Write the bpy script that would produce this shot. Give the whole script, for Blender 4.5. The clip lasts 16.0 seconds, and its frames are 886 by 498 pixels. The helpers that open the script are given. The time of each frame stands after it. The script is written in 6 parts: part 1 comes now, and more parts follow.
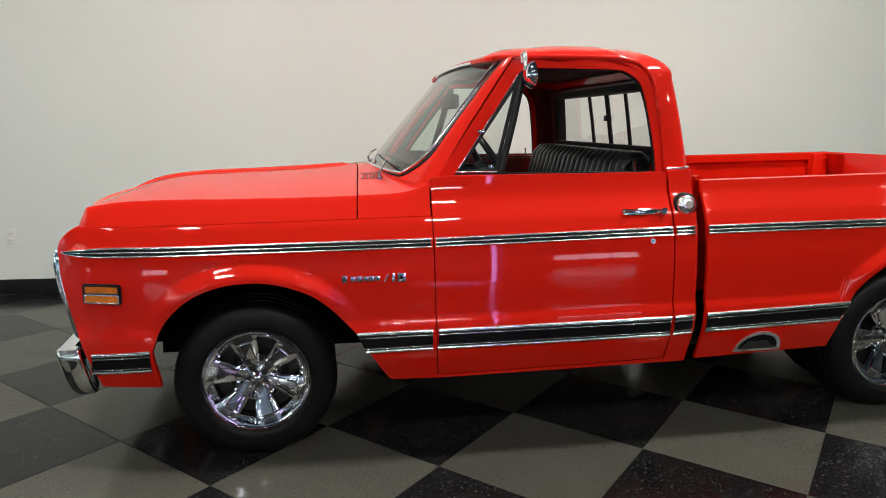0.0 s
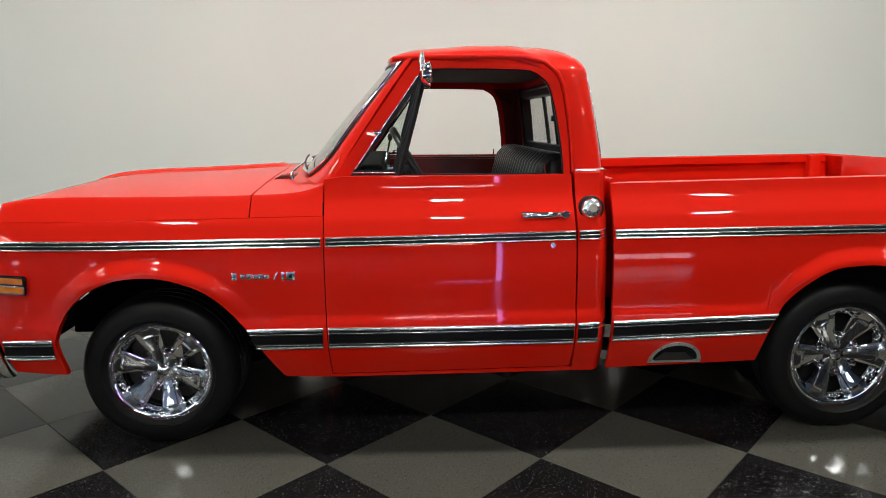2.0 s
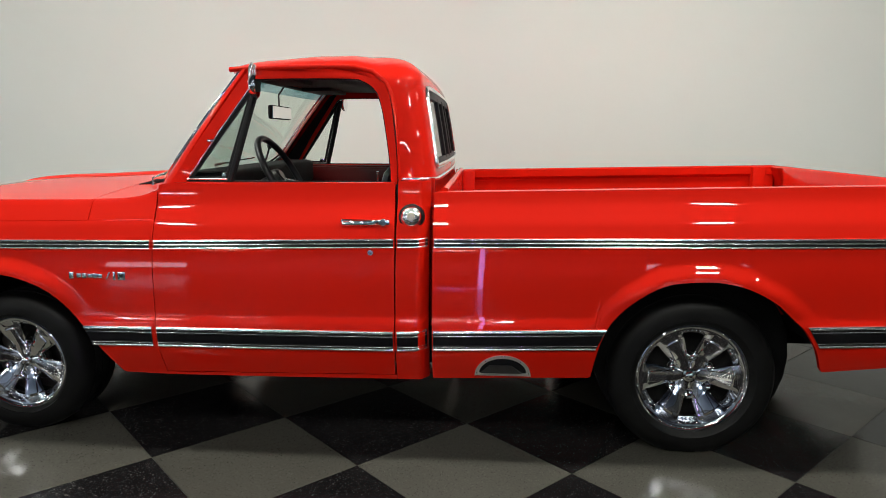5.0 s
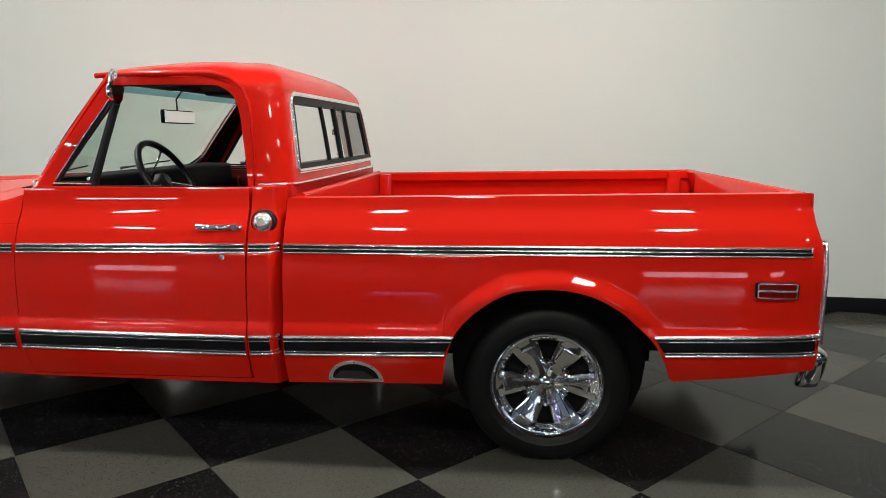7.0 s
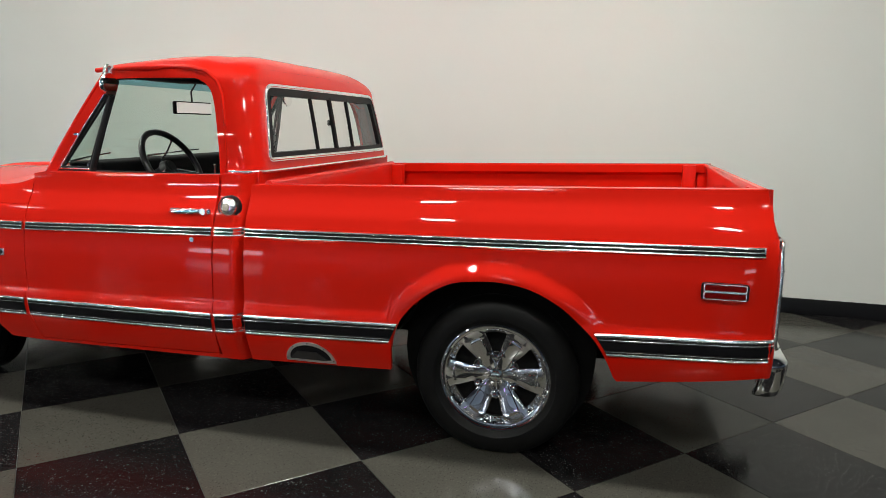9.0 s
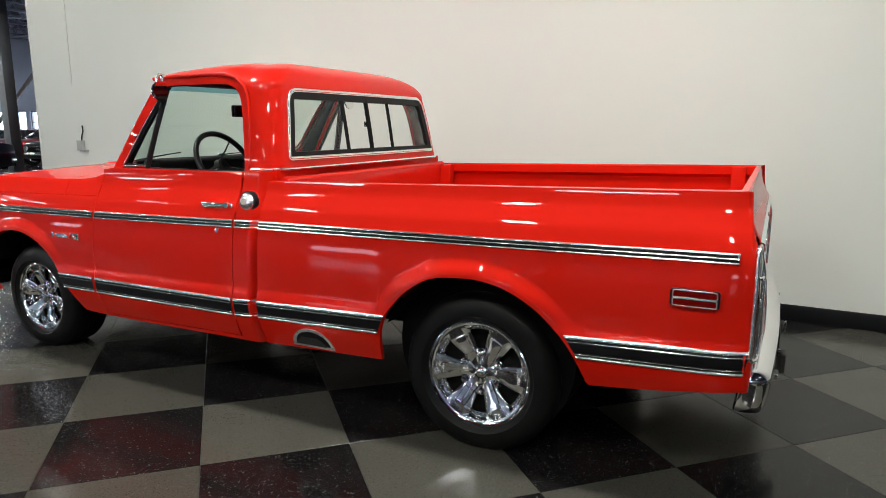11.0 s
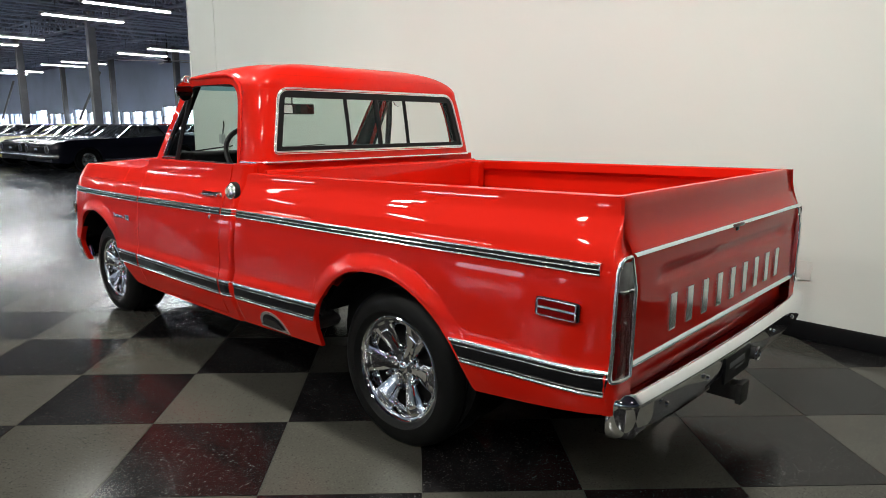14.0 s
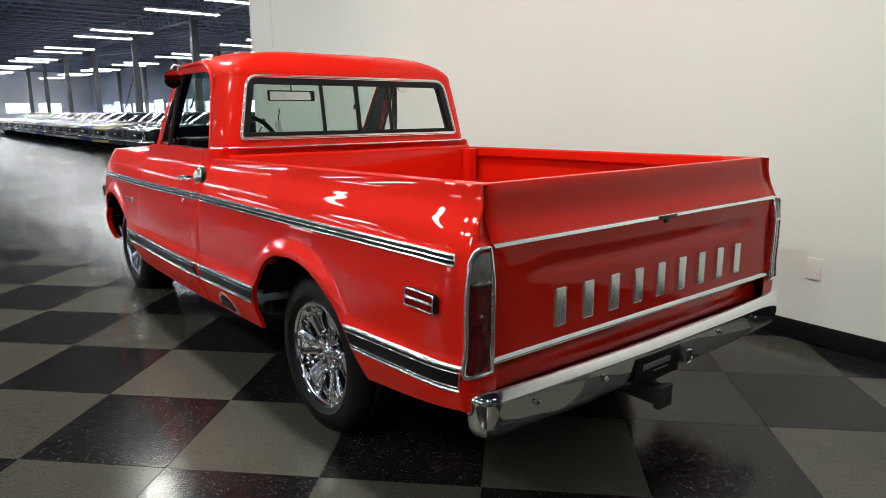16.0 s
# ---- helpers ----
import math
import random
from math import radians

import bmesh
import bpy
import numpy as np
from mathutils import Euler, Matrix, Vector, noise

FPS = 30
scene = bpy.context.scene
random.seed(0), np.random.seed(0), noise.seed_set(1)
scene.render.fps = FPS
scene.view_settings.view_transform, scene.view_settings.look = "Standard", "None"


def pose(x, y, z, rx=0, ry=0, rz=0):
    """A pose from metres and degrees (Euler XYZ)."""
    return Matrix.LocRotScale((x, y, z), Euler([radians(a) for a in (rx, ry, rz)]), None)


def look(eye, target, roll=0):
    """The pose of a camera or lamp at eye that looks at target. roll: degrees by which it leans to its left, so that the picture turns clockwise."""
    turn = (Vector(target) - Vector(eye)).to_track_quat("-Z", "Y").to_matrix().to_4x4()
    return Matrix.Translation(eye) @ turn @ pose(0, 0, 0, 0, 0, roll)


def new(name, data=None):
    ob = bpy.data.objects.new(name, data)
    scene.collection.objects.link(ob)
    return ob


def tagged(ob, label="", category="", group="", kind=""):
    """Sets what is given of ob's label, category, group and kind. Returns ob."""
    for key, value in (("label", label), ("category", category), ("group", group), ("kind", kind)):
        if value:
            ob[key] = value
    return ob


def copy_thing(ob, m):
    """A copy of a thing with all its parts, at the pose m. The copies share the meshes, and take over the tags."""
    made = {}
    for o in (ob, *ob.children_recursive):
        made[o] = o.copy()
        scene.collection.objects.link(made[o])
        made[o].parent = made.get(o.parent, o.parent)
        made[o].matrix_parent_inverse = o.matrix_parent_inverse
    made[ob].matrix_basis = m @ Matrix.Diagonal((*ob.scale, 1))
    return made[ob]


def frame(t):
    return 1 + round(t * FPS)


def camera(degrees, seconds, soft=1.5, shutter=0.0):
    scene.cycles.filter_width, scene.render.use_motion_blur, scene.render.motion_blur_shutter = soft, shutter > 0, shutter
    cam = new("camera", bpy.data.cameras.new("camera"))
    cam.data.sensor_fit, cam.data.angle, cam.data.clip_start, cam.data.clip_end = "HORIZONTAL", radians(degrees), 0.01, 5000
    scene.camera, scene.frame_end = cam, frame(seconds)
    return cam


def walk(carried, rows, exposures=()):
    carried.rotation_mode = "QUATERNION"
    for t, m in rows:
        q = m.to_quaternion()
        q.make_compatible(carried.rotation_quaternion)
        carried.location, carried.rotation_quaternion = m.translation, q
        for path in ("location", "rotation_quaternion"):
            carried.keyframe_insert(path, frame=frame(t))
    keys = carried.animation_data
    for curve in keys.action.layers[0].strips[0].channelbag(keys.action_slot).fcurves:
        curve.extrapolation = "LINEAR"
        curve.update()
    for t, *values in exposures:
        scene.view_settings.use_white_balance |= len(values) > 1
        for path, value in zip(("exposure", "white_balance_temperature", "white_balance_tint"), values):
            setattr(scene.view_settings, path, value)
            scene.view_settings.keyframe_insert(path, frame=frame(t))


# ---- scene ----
cam = camera(67.4, 16.0, soft=0.6)
PATH = [
    (0, (0.277, -3.489, 1.325), (0.625, -1.555, 0.955), 0.3),
    (0.5, (0.456, -3.507, 1.337), (0.744, -1.566, 0.951), 0.3),
    (1, (0.635, -3.526, 1.339), (0.864, -1.576, 0.96), 0.4),
    (1.5, (0.817, -3.546, 1.344), (0.99, -1.591, 0.963), 0.4),
    (2, (1.002, -3.57, 1.332), (1.123, -1.609, 0.961), 0.2),
    (2.5, (1.155, -3.573, 1.334), (1.231, -1.611, 0.954), 0.1),
    (3, (1.334, -3.575, 1.334), (1.356, -1.611, 0.96), 0.2),
    (3.5, (1.52, -3.577, 1.344), (1.493, -1.613, 0.969), 0.1),
    (4, (1.709, -3.593, 1.321), (1.638, -1.625, 0.974), 0.2),
    (6.5, (2.576, -3.559, 1.351), (2.396, -1.596, 1.012), 0.3),
    (7, (2.746, -3.538, 1.358), (2.554, -1.577, 1.015), 0.4),
    (7.5, (2.902, -3.516, 1.357), (2.691, -1.559, 0.999), 0.5),
    (8, (3.051, -3.504, 1.354), (2.782, -1.557, 0.987), 0.7),
    (8.5, (3.216, -3.488, 1.358), (2.824, -1.563, 0.983), 0.7),
    (9, (3.369, -3.464, 1.36), (2.872, -1.562, 0.99), 0.6),
    (9.5, (3.522, -3.434, 1.36), (2.908, -1.567, 0.986), 0.6),
    (10, (3.675, -3.408, 1.36), (2.97, -1.574, 0.987), 0.5),
    (12.5, (4.421, -3.093, 1.357), (3.282, -1.492, 0.984), 0.4),
    (13, (4.576, -2.988, 1.368), (3.365, -1.442, 0.989), 0.6),
    (13.5, (4.719, -2.866, 1.37), (3.463, -1.356, 0.991), 0.4),
    (14, (4.862, -2.733, 1.37), (3.537, -1.285, 0.988), 0.4),
    (14.5, (4.996, -2.599, 1.369), (3.617, -1.204, 0.98), 0.2),
    (15, (5.127, -2.464, 1.367), (3.696, -1.123, 0.975), 0.1),
    (15.5, (5.235, -2.328, 1.367), (3.761, -1.037, 0.966), 0.0),
    (16, (5.331, -2.173, 1.365), (3.811, -0.943, 0.945), 0.1),
]
walk(cam, [(t, look(eye, target, roll)) for t, eye, target, roll in PATH], [(0.0, 0.28), (9.0, 0.28), (10.0, 0.37), (12.5, 0.40), (16.0, 0.40)])

# ---- world, lamps, exposure ----
world = bpy.data.worlds.new("hall_world")
scene.world = world
world.use_nodes = True
world.node_tree.nodes["Background"].inputs[0].default_value = (0.62, 0.74, 1.0, 1)
world.node_tree.nodes["Background"].inputs[1].default_value = 0.35

LAMP_Z = 4.42


def lamp_at(x, y, power, sx, sy, col=(0.985, 1.0, 0.925)):
    d = bpy.data.lights.new("ceiling_lamp", "AREA")
    d.shape, d.size, d.size_y, d.energy, d.color = "RECTANGLE", sx, sy, power, col
    ob = new("ceiling_lamp", d)
    ob.matrix_world = pose(x, y, LAMP_Z - 0.03)
    return ob


# strips above the truck, square panels above the aisle, long strips further back
# first and last are added to light the wall's ends and the tail
OVERHEAD = [(-4.4, 0.2), (-0.7, -0.95), (3.3, -0.95), (7.3, -0.95)]
# the two at x 8.0 and 11.3 are added to brighten the tailgate
PANELS = [(x, -4.7) for x in (-5.2, -1.9, 1.4, 4.7, 8.0, 11.3)]
STRIPS = [(x, y) for y in (-11.0, -16.5) for x in (-12.6, -5.5, 1.5)]
for (lx, ly), power in zip(OVERHEAD, (40.0, 96.0, 108.0, 12.0)):
    lamp_at(lx, ly, power, 0.44, 0.40)
for (lx, ly), power in zip(PANELS, (14.0, 50.0, 68.0, 71.0, 56.0, 8.0)):
    lamp_at(lx, ly, power, 0.38, 0.62)
for lx, ly in STRIPS:
    lamp_at(lx, ly, 100.0, 2.4, 0.3)
# the hall's tube lights above and before the row of cars
# the unseen pair at y -7.6 is added to light the car fronts
for lx, ly, power in ((-15.0, 5.75, 75.0), (-26.0, 5.75, 40.0), (-18.3, -7.6, 240.0), (-29.3, -7.6, 100.0)):
    lamp_at(lx, ly, power, 0.14, 2.3, (0.93, 0.97, 1.0))

# ---- materials ----
def mat(name, col, rough=0.5, metal=0.0, coat=0.0, vary=0.0, vscale=3.0, bump=0.0, bscale=60.0, grain=0.0, gscale=200.0,
        rvary=0.0, spec=0.5, emit=0.0):
    """A procedural surface: colour, broad variation, fine grain, uneven gloss and relief."""
    m = bpy.data.materials.new(name)
    m.use_nodes = True
    nt = m.node_tree
    b = nt.nodes["Principled BSDF"]
    n, link = nt.nodes.new, nt.links.new
    b.inputs["Base Color"].default_value = (*col, 1)
    b.inputs["Roughness"].default_value = rough
    b.inputs["Metallic"].default_value = metal
    b.inputs["Coat Weight"].default_value = coat
    b.inputs["Coat Roughness"].default_value = 0.025
    b.inputs["Specular IOR Level"].default_value = spec
    tc = n("ShaderNodeTexCoord")
    last = None
    if vary or grain:
        last = n("ShaderNodeRGB")
        last.outputs[0].default_value = (*col, 1)
        last = last.outputs[0]
        for amount, scale, detail in ((vary, vscale, 5), (grain, gscale, 2)):
            if not amount:
                continue
            tex = n("ShaderNodeTexNoise")
            tex.inputs["Scale"].default_value, tex.inputs["Detail"].default_value = scale, detail
            link(tc.outputs["Object"], tex.inputs["Vector"])
            ramp = n("ShaderNodeMapRange")
            ramp.inputs["From Min"].default_value, ramp.inputs["From Max"].default_value = 0.3, 0.7
            ramp.inputs["To Min"].default_value, ramp.inputs["To Max"].default_value = 1 - amount, 1 + amount
            link(tex.outputs["Fac"], ramp.inputs["Value"])
            mul = n("ShaderNodeVectorMath")
            mul.operation = "SCALE"
            link(last, mul.inputs[0])
            link(ramp.outputs["Result"], mul.inputs["Scale"])
            last = mul.outputs["Vector"]
        link(last, b.inputs["Base Color"])
    if rvary:
        tex = n("ShaderNodeTexNoise")
        tex.inputs["Scale"].default_value, tex.inputs["Detail"].default_value = vscale * 2.3, 6
        link(tc.outputs["Object"], tex.inputs["Vector"])
        ramp = n("ShaderNodeMapRange")
        ramp.inputs["From Min"].default_value, ramp.inputs["From Max"].default_value = 0.3, 0.7
        ramp.inputs["To Min"].default_value, ramp.inputs["To Max"].default_value = max(0.01, rough - rvary), rough + rvary
        link(tex.outputs["Fac"], ramp.inputs["Value"])
        link(ramp.outputs["Result"], b.inputs["Roughness"])
    if bump:
        tex = n("ShaderNodeTexNoise")
        tex.inputs["Scale"].default_value, tex.inputs["Detail"].default_value = bscale, 3
        link(tc.outputs["Object"], tex.inputs["Vector"])
        bp = n("ShaderNodeBump")
        bp.inputs["Strength"].default_value, bp.inputs["Distance"].default_value = bump, 0.002
        link(tex.outputs["Fac"], bp.inputs["Height"])
        link(bp.outputs["Normal"], b.inputs["Normal"])
    if emit:
        b.inputs["Emission Color"].default_value = (*col, 1)
        b.inputs["Emission Strength"].default_value = emit
    return m


def glass_mat(name, tint):
    """Thin pane: mostly clear, with a mirror-like skin that grows at flat angles."""
    m = bpy.data.materials.new(name)
    m.use_nodes = True
    nt = m.node_tree
    nt.nodes.remove(nt.nodes["Principled BSDF"])
    out = nt.nodes["Material Output"]
    tr, gl, mix, fr, power, scale = (nt.nodes.new(k) for k in ("ShaderNodeBsdfTransparent", "ShaderNodeBsdfGlossy", "ShaderNodeMixShader", "ShaderNodeLayerWeight", "ShaderNodeMath", "ShaderNodeMath"))
    tr.inputs[0].default_value = (*tint, 1)
    gl.inputs["Roughness"].default_value = 0.01
    gl.inputs[0].default_value = (0.95, 0.97, 0.96, 1)
    fr.inputs[0].default_value = 0.5
    power.operation, power.inputs[1].default_value = "POWER", 4.0
    scale.operation, scale.inputs[1].default_value, scale.inputs[2].default_value = "MULTIPLY_ADD", 0.9, 0.045
    nt.links.new(fr.outputs["Facing"], power.inputs[0])
    nt.links.new(power.outputs[0], scale.inputs[0])
    nt.links.new(scale.outputs[0], mix.inputs[0])
    nt.links.new(tr.outputs[0], mix.inputs[1])
    nt.links.new(gl.outputs[0], mix.inputs[2])
    nt.links.new(mix.outputs[0], out.inputs[0])
    return m


def tile_mat(name, col, fleck, fleck_col, vary):
    """Waxed composition tile with pressed-in chips."""
    m = mat(name, col, rough=0.17, rvary=0.05, vary=vary, vscale=2.0, grain=0.16, gscale=130, bump=0.035, bscale=25, spec=0.2)
    nt = m.node_tree
    b = nt.nodes["Principled BSDF"]
    n, link = nt.nodes.new, nt.links.new
    base = b.inputs["Base Color"].links[0].from_socket
    tc = n("ShaderNodeTexCoord")
    info = n("ShaderNodeObjectInfo")
    off = n("ShaderNodeVectorMath")
    off.operation = "ADD"
    shift = n("ShaderNodeMath")
    shift.operation, shift.inputs[1].default_value = "MULTIPLY", 37.0
    link(info.outputs["Random"], shift.inputs[0])
    link(tc.outputs["Object"], off.inputs[0])
    link(shift.outputs[0], off.inputs[1])
    for scale, lo, hi, c in ((105, 0.0, fleck, fleck_col), (190, 0.0, fleck * 1.6, tuple(v * 0.75 for v in fleck_col)), (140, 0.0, fleck * 1.3, tuple(v * 0.35 for v in fleck_col))):
        vor = n("ShaderNodeTexVoronoi")
        vor.inputs["Scale"].default_value, vor.inputs["Randomness"].default_value = scale, 1.0
        stretch = n("ShaderNodeVectorMath")
        stretch.operation = "MULTIPLY"
        stretch.inputs[1].default_value = (1.0, 0.55, 1.0)
        link(off.outputs[0], stretch.inputs[0])
        link(stretch.outputs[0], vor.inputs["Vector"])
        near = n("ShaderNodeMath")
        near.operation, near.inputs[1].default_value = "LESS_THAN", 0.28
        link(vor.outputs["Distance"], near.inputs[0])
        sep = n("ShaderNodeSeparateColor")
        link(vor.outputs["Color"], sep.inputs[0])
        pick = n("ShaderNodeMath")
        pick.operation, pick.inputs[1].default_value = "LESS_THAN", hi
        link(sep.outputs[0], pick.inputs[0])
        both = n("ShaderNodeMath")
        both.operation = "MULTIPLY"
        link(near.outputs[0], both.inputs[0])
        link(pick.outputs[0], both.inputs[1])
        mix = n("ShaderNodeMix")
        mix.data_type = "RGBA"
        link(both.outputs[0], mix.inputs["Factor"])
        link(base, mix.inputs["A"])
        mix.inputs["B"].default_value = (*c, 1)
        base = mix.outputs["Result"]
    tone = n("ShaderNodeMapRange")
    tone.inputs["To Min"].default_value, tone.inputs["To Max"].default_value = 0.86, 1.12
    link(info.outputs["Random"], tone.inputs["Value"])
    mul = n("ShaderNodeVectorMath")
    mul.operation = "SCALE"
    link(base, mul.inputs[0])
    link(tone.outputs["Result"], mul.inputs["Scale"])
    link(mul.outputs["Vector"], b.inputs["Base Color"])
    return m


RED = mat("red_paint", (0.67, 0.0095, 0.0016), rough=0.6, coat=0.64, vary=0.02, vscale=1.2, spec=0.08)
# body red darkened to stand for the shade inside the cab
RED_SHADED = mat("red_paint_shaded", (0.085, 0.003, 0.003), spec=0.3, rough=0.35, vary=0.06, vscale=4, bump=0.05, bscale=90)
CHROME = mat("chrome", (0.88, 0.89, 0.9), rough=0.04, metal=1.0, rvary=0.02, vscale=6)
ALLOY = mat("wheel_chrome", (0.86, 0.87, 0.89), rough=0.03, metal=1.0, rvary=0.015, vscale=9)
BRUSHED = mat("bright_trim", (0.90, 0.90, 0.89), rough=0.24, metal=1.0, rvary=0.02, vscale=1.5)
SATIN_TRIM = mat("satin_trim", (0.93, 0.93, 0.92), rough=0.38, metal=1.0, rvary=0.03, vscale=2)
LETTER = mat("satin_letter", (0.8, 0.79, 0.77), rough=0.25, metal=0.9)
BLACK = mat("black_trim", (0.006, 0.006, 0.007), rough=0.36, vary=0.2, vscale=8, bump=0.03, spec=0.18)
RUBBER = mat("tyre_rubber", (0.007, 0.007, 0.007), rough=0.45, vary=0.25, vscale=7, bump=0.15, bscale=140, rvary=0.1, spec=0.17)
GASKET = mat("rubber_gasket", (0.007, 0.007, 0.008), rough=0.5, vary=0.2, vscale=12, spec=0.25)
UNDER = mat("underbody_black", (0.004, 0.004, 0.004), rough=0.9, vary=0.4, vscale=6, bump=0.4, spec=0.1)
IRON = mat("dark_iron", (0.03, 0.028, 0.026), rough=0.6, metal=0.3, vary=0.4, vscale=15, bump=0.3)
VINYL = mat("black_vinyl", (0.016, 0.016, 0.017), rough=0.30, vary=0.2, vscale=5, bump=0.25, bscale=260)
DASH = mat("dash_black", (0.007, 0.007, 0.008), spec=0.2, rough=0.7, vary=0.25, vscale=5, bump=0.3, bscale=200)
LINER = mat("headliner", (0.009, 0.0085, 0.0085), rough=0.85, vary=0.3, vscale=5, bump=0.3, bscale=180)
MARKER_RED = mat("marker_red_lens", (0.16, 0.003, 0.003), spec=0.1, rough=0.2, coat=0.0, vary=0.25, vscale=40, bump=0.2, bscale=120)
SATIN = mat("satin_emblem", (0.55, 0.52, 0.44), rough=0.4, metal=0.7)
AMBER = mat("amber_lens", (0.75, 0.2, 0.015), rough=0.12, coat=0.8, vary=0.18, vscale=30, bump=0.25, bscale=90)
LENS_RED = mat("red_lens", (0.10, 0.004, 0.005), rough=0.1, coat=1.0, vary=0.3, vscale=20, bump=0.1, bscale=120)
LENS_CLEAR = mat("clear_lens", (0.16, 0.155, 0.155), rough=0.12, coat=1.0, vary=0.25, vscale=25, bump=0.35, bscale=90)
MIRROR = mat("mirror_glass", (0.9, 0.9, 0.9), rough=0.01, metal=1.0)
GLASS = glass_mat("window_glass", (0.93, 0.96, 0.94))
GLASS_REAR = glass_mat("rear_window_glass", (0.84, 0.86, 0.845))
TINT = glass_mat("tinted_windscreen", (0.70, 0.82, 0.76))
TINT_BAND = glass_mat("tinted_band", (0.20, 0.42, 0.46))
WALL = mat("white_wall_paint", (0.775, 0.785, 0.745), rough=0.55, vary=0.025, vscale=0.7, bump=0.06, bscale=40, rvary=0.08)
BASE = mat("black_baseboard", (0.006, 0.006, 0.007), rough=0.4, vary=0.2, vscale=3, spec=0.15)
PLASTIC = mat("white_plastic", (0.80, 0.78, 0.74), rough=0.35, vary=0.04, vscale=8)
TILE_DARK = tile_mat("dark_chip_tile", (0.0090, 0.0082, 0.0088), 0.15, (0.085, 0.083, 0.080), 0.25)
TILE_LIGHT = tile_mat("grey_chip_tile", (0.063, 0.060, 0.051), 0.3, (0.088, 0.083, 0.072), 0.1)
GROUT = mat("floor_bedding", (0.03, 0.028, 0.025), rough=0.7, vary=0.3, vscale=8)
CONCRETE = mat("polished_concrete", (0.036, 0.038, 0.042), spec=0.1, rough=0.22, rvary=0.05, vary=0.35, vscale=0.5, bump=0.08, bscale=5, grain=0.12, gscale=30)
STEEL = mat("painted_steel_column", (0.17, 0.175, 0.18), rough=0.55, vary=0.12, vscale=3, bump=0.1)
JOIST = mat("joist_steel", (0.24, 0.28, 0.36), rough=0.5, vary=0.2, vscale=2)
DECK = mat("roof_deck", (0.045, 0.054, 0.08), rough=0.8, vary=0.3, vscale=1.5, bump=0.2, bscale=6)
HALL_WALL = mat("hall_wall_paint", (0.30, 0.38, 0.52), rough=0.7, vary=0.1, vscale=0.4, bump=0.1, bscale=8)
# paler copies of the hall wall: window haze put into the colour
HALL_FAR_HAZED = mat("far_wall_hazed", (0.42, 0.51, 0.66), rough=0.7, vary=0.1, vscale=0.4, bump=0.1, bscale=8)
HALL_WALL_HAZED = mat("hall_wall_hazed", (0.80, 0.84, 0.90), rough=0.7, vary=0.06, vscale=0.4)
TUBE = mat("lit_tube", (0.97, 0.98, 1.0), rough=0.4, emit=40.0)
NEON = mat("violet_neon", (0.58, 0.36, 1.0), rough=0.4, emit=12.0)
FIXTURE = mat("fixture_metal", (0.45, 0.45, 0.45), rough=0.4, vary=0.1, vscale=3)
FIXTURE_WHITE = mat("white_enamel", (0.8, 0.8, 0.8), rough=0.35, vary=0.05, vscale=3)
DAYLIGHT = mat("bright_daylight", (0.90, 0.95, 1.0), rough=0.9, emit=4.2)

# ---- building helpers ----
def mesh_object(name, verts, faces, material, parent=None, label="", sharp=40):
    me = bpy.data.meshes.new(name)
    me.from_pydata([tuple(float(c) for c in v) for v in verts], [], faces)
    me.materials.append(material)
    me.shade_smooth()
    me.set_sharp_from_angle(angle=radians(sharp))
    me.update()
    ob = new(name, me)
    if parent is not None:
        ob.parent = parent
    if label:
        tagged(ob, label)
    return ob


def part(name, bm, material, parent, label="", sharp=40):
    me = bpy.data.meshes.new(name)
    bmesh.ops.recalc_face_normals(bm, faces=bm.faces)
    bm.to_mesh(me)
    bm.free()
    me.materials.append(material)
    me.shade_smooth()
    me.set_sharp_from_angle(angle=radians(sharp))
    ob = new(name, me)
    if parent is not None:
        ob.parent = parent
    if label:
        tagged(ob, label)
    return ob


def thing(name, label, category, m=None, group="", kind=""):
    e = new(name)
    e.empty_display_size = 0.2
    if m is not None:
        e.matrix_world = m
    return tagged(e, label, category, group, kind)


def mesh_bm(verts, faces):
    bm = bmesh.new()
    vs = [bm.verts.new(tuple(float(c) for c in v)) for v in verts]
    for f in faces:
        if len(set(f)) > 2:
            try:
                bm.faces.new([vs[i] for i in f])
            except ValueError:
                pass
    return bm


def box_bm(size, centre=(0, 0, 0), bevel=0.0, segments=2, bm=None, m=None):
    bm = bm or bmesh.new()
    r = bmesh.ops.create_cube(bm, size=1.0, matrix=(m or Matrix()) @ Matrix.Translation(centre) @ Matrix.Diagonal((*size, 1)))
    if bevel:
        es = list({e for v in r["verts"] for e in v.link_edges})
        bmesh.ops.bevel(bm, geom=es, offset=bevel, segments=segments, affect="EDGES", profile=0.6)
    return bm


def cyl_bm(r1, r2, depth, m=None, segs=24, bm=None, bevel=0.0):
    """Cylinder or cone along local z, centred."""
    bm = bm or bmesh.new()
    r = bmesh.ops.create_cone(bm, cap_ends=True, segments=segs, radius1=r1, radius2=r2, depth=depth, matrix=m or Matrix())
    if bevel:
        es = [e for e in {e for v in r["verts"] for e in v.link_edges} if len(e.link_faces) == 2 and e.calc_face_angle(0) > 0.9]
        bmesh.ops.bevel(bm, geom=es, offset=bevel, segments=2, affect="EDGES")
    return bm


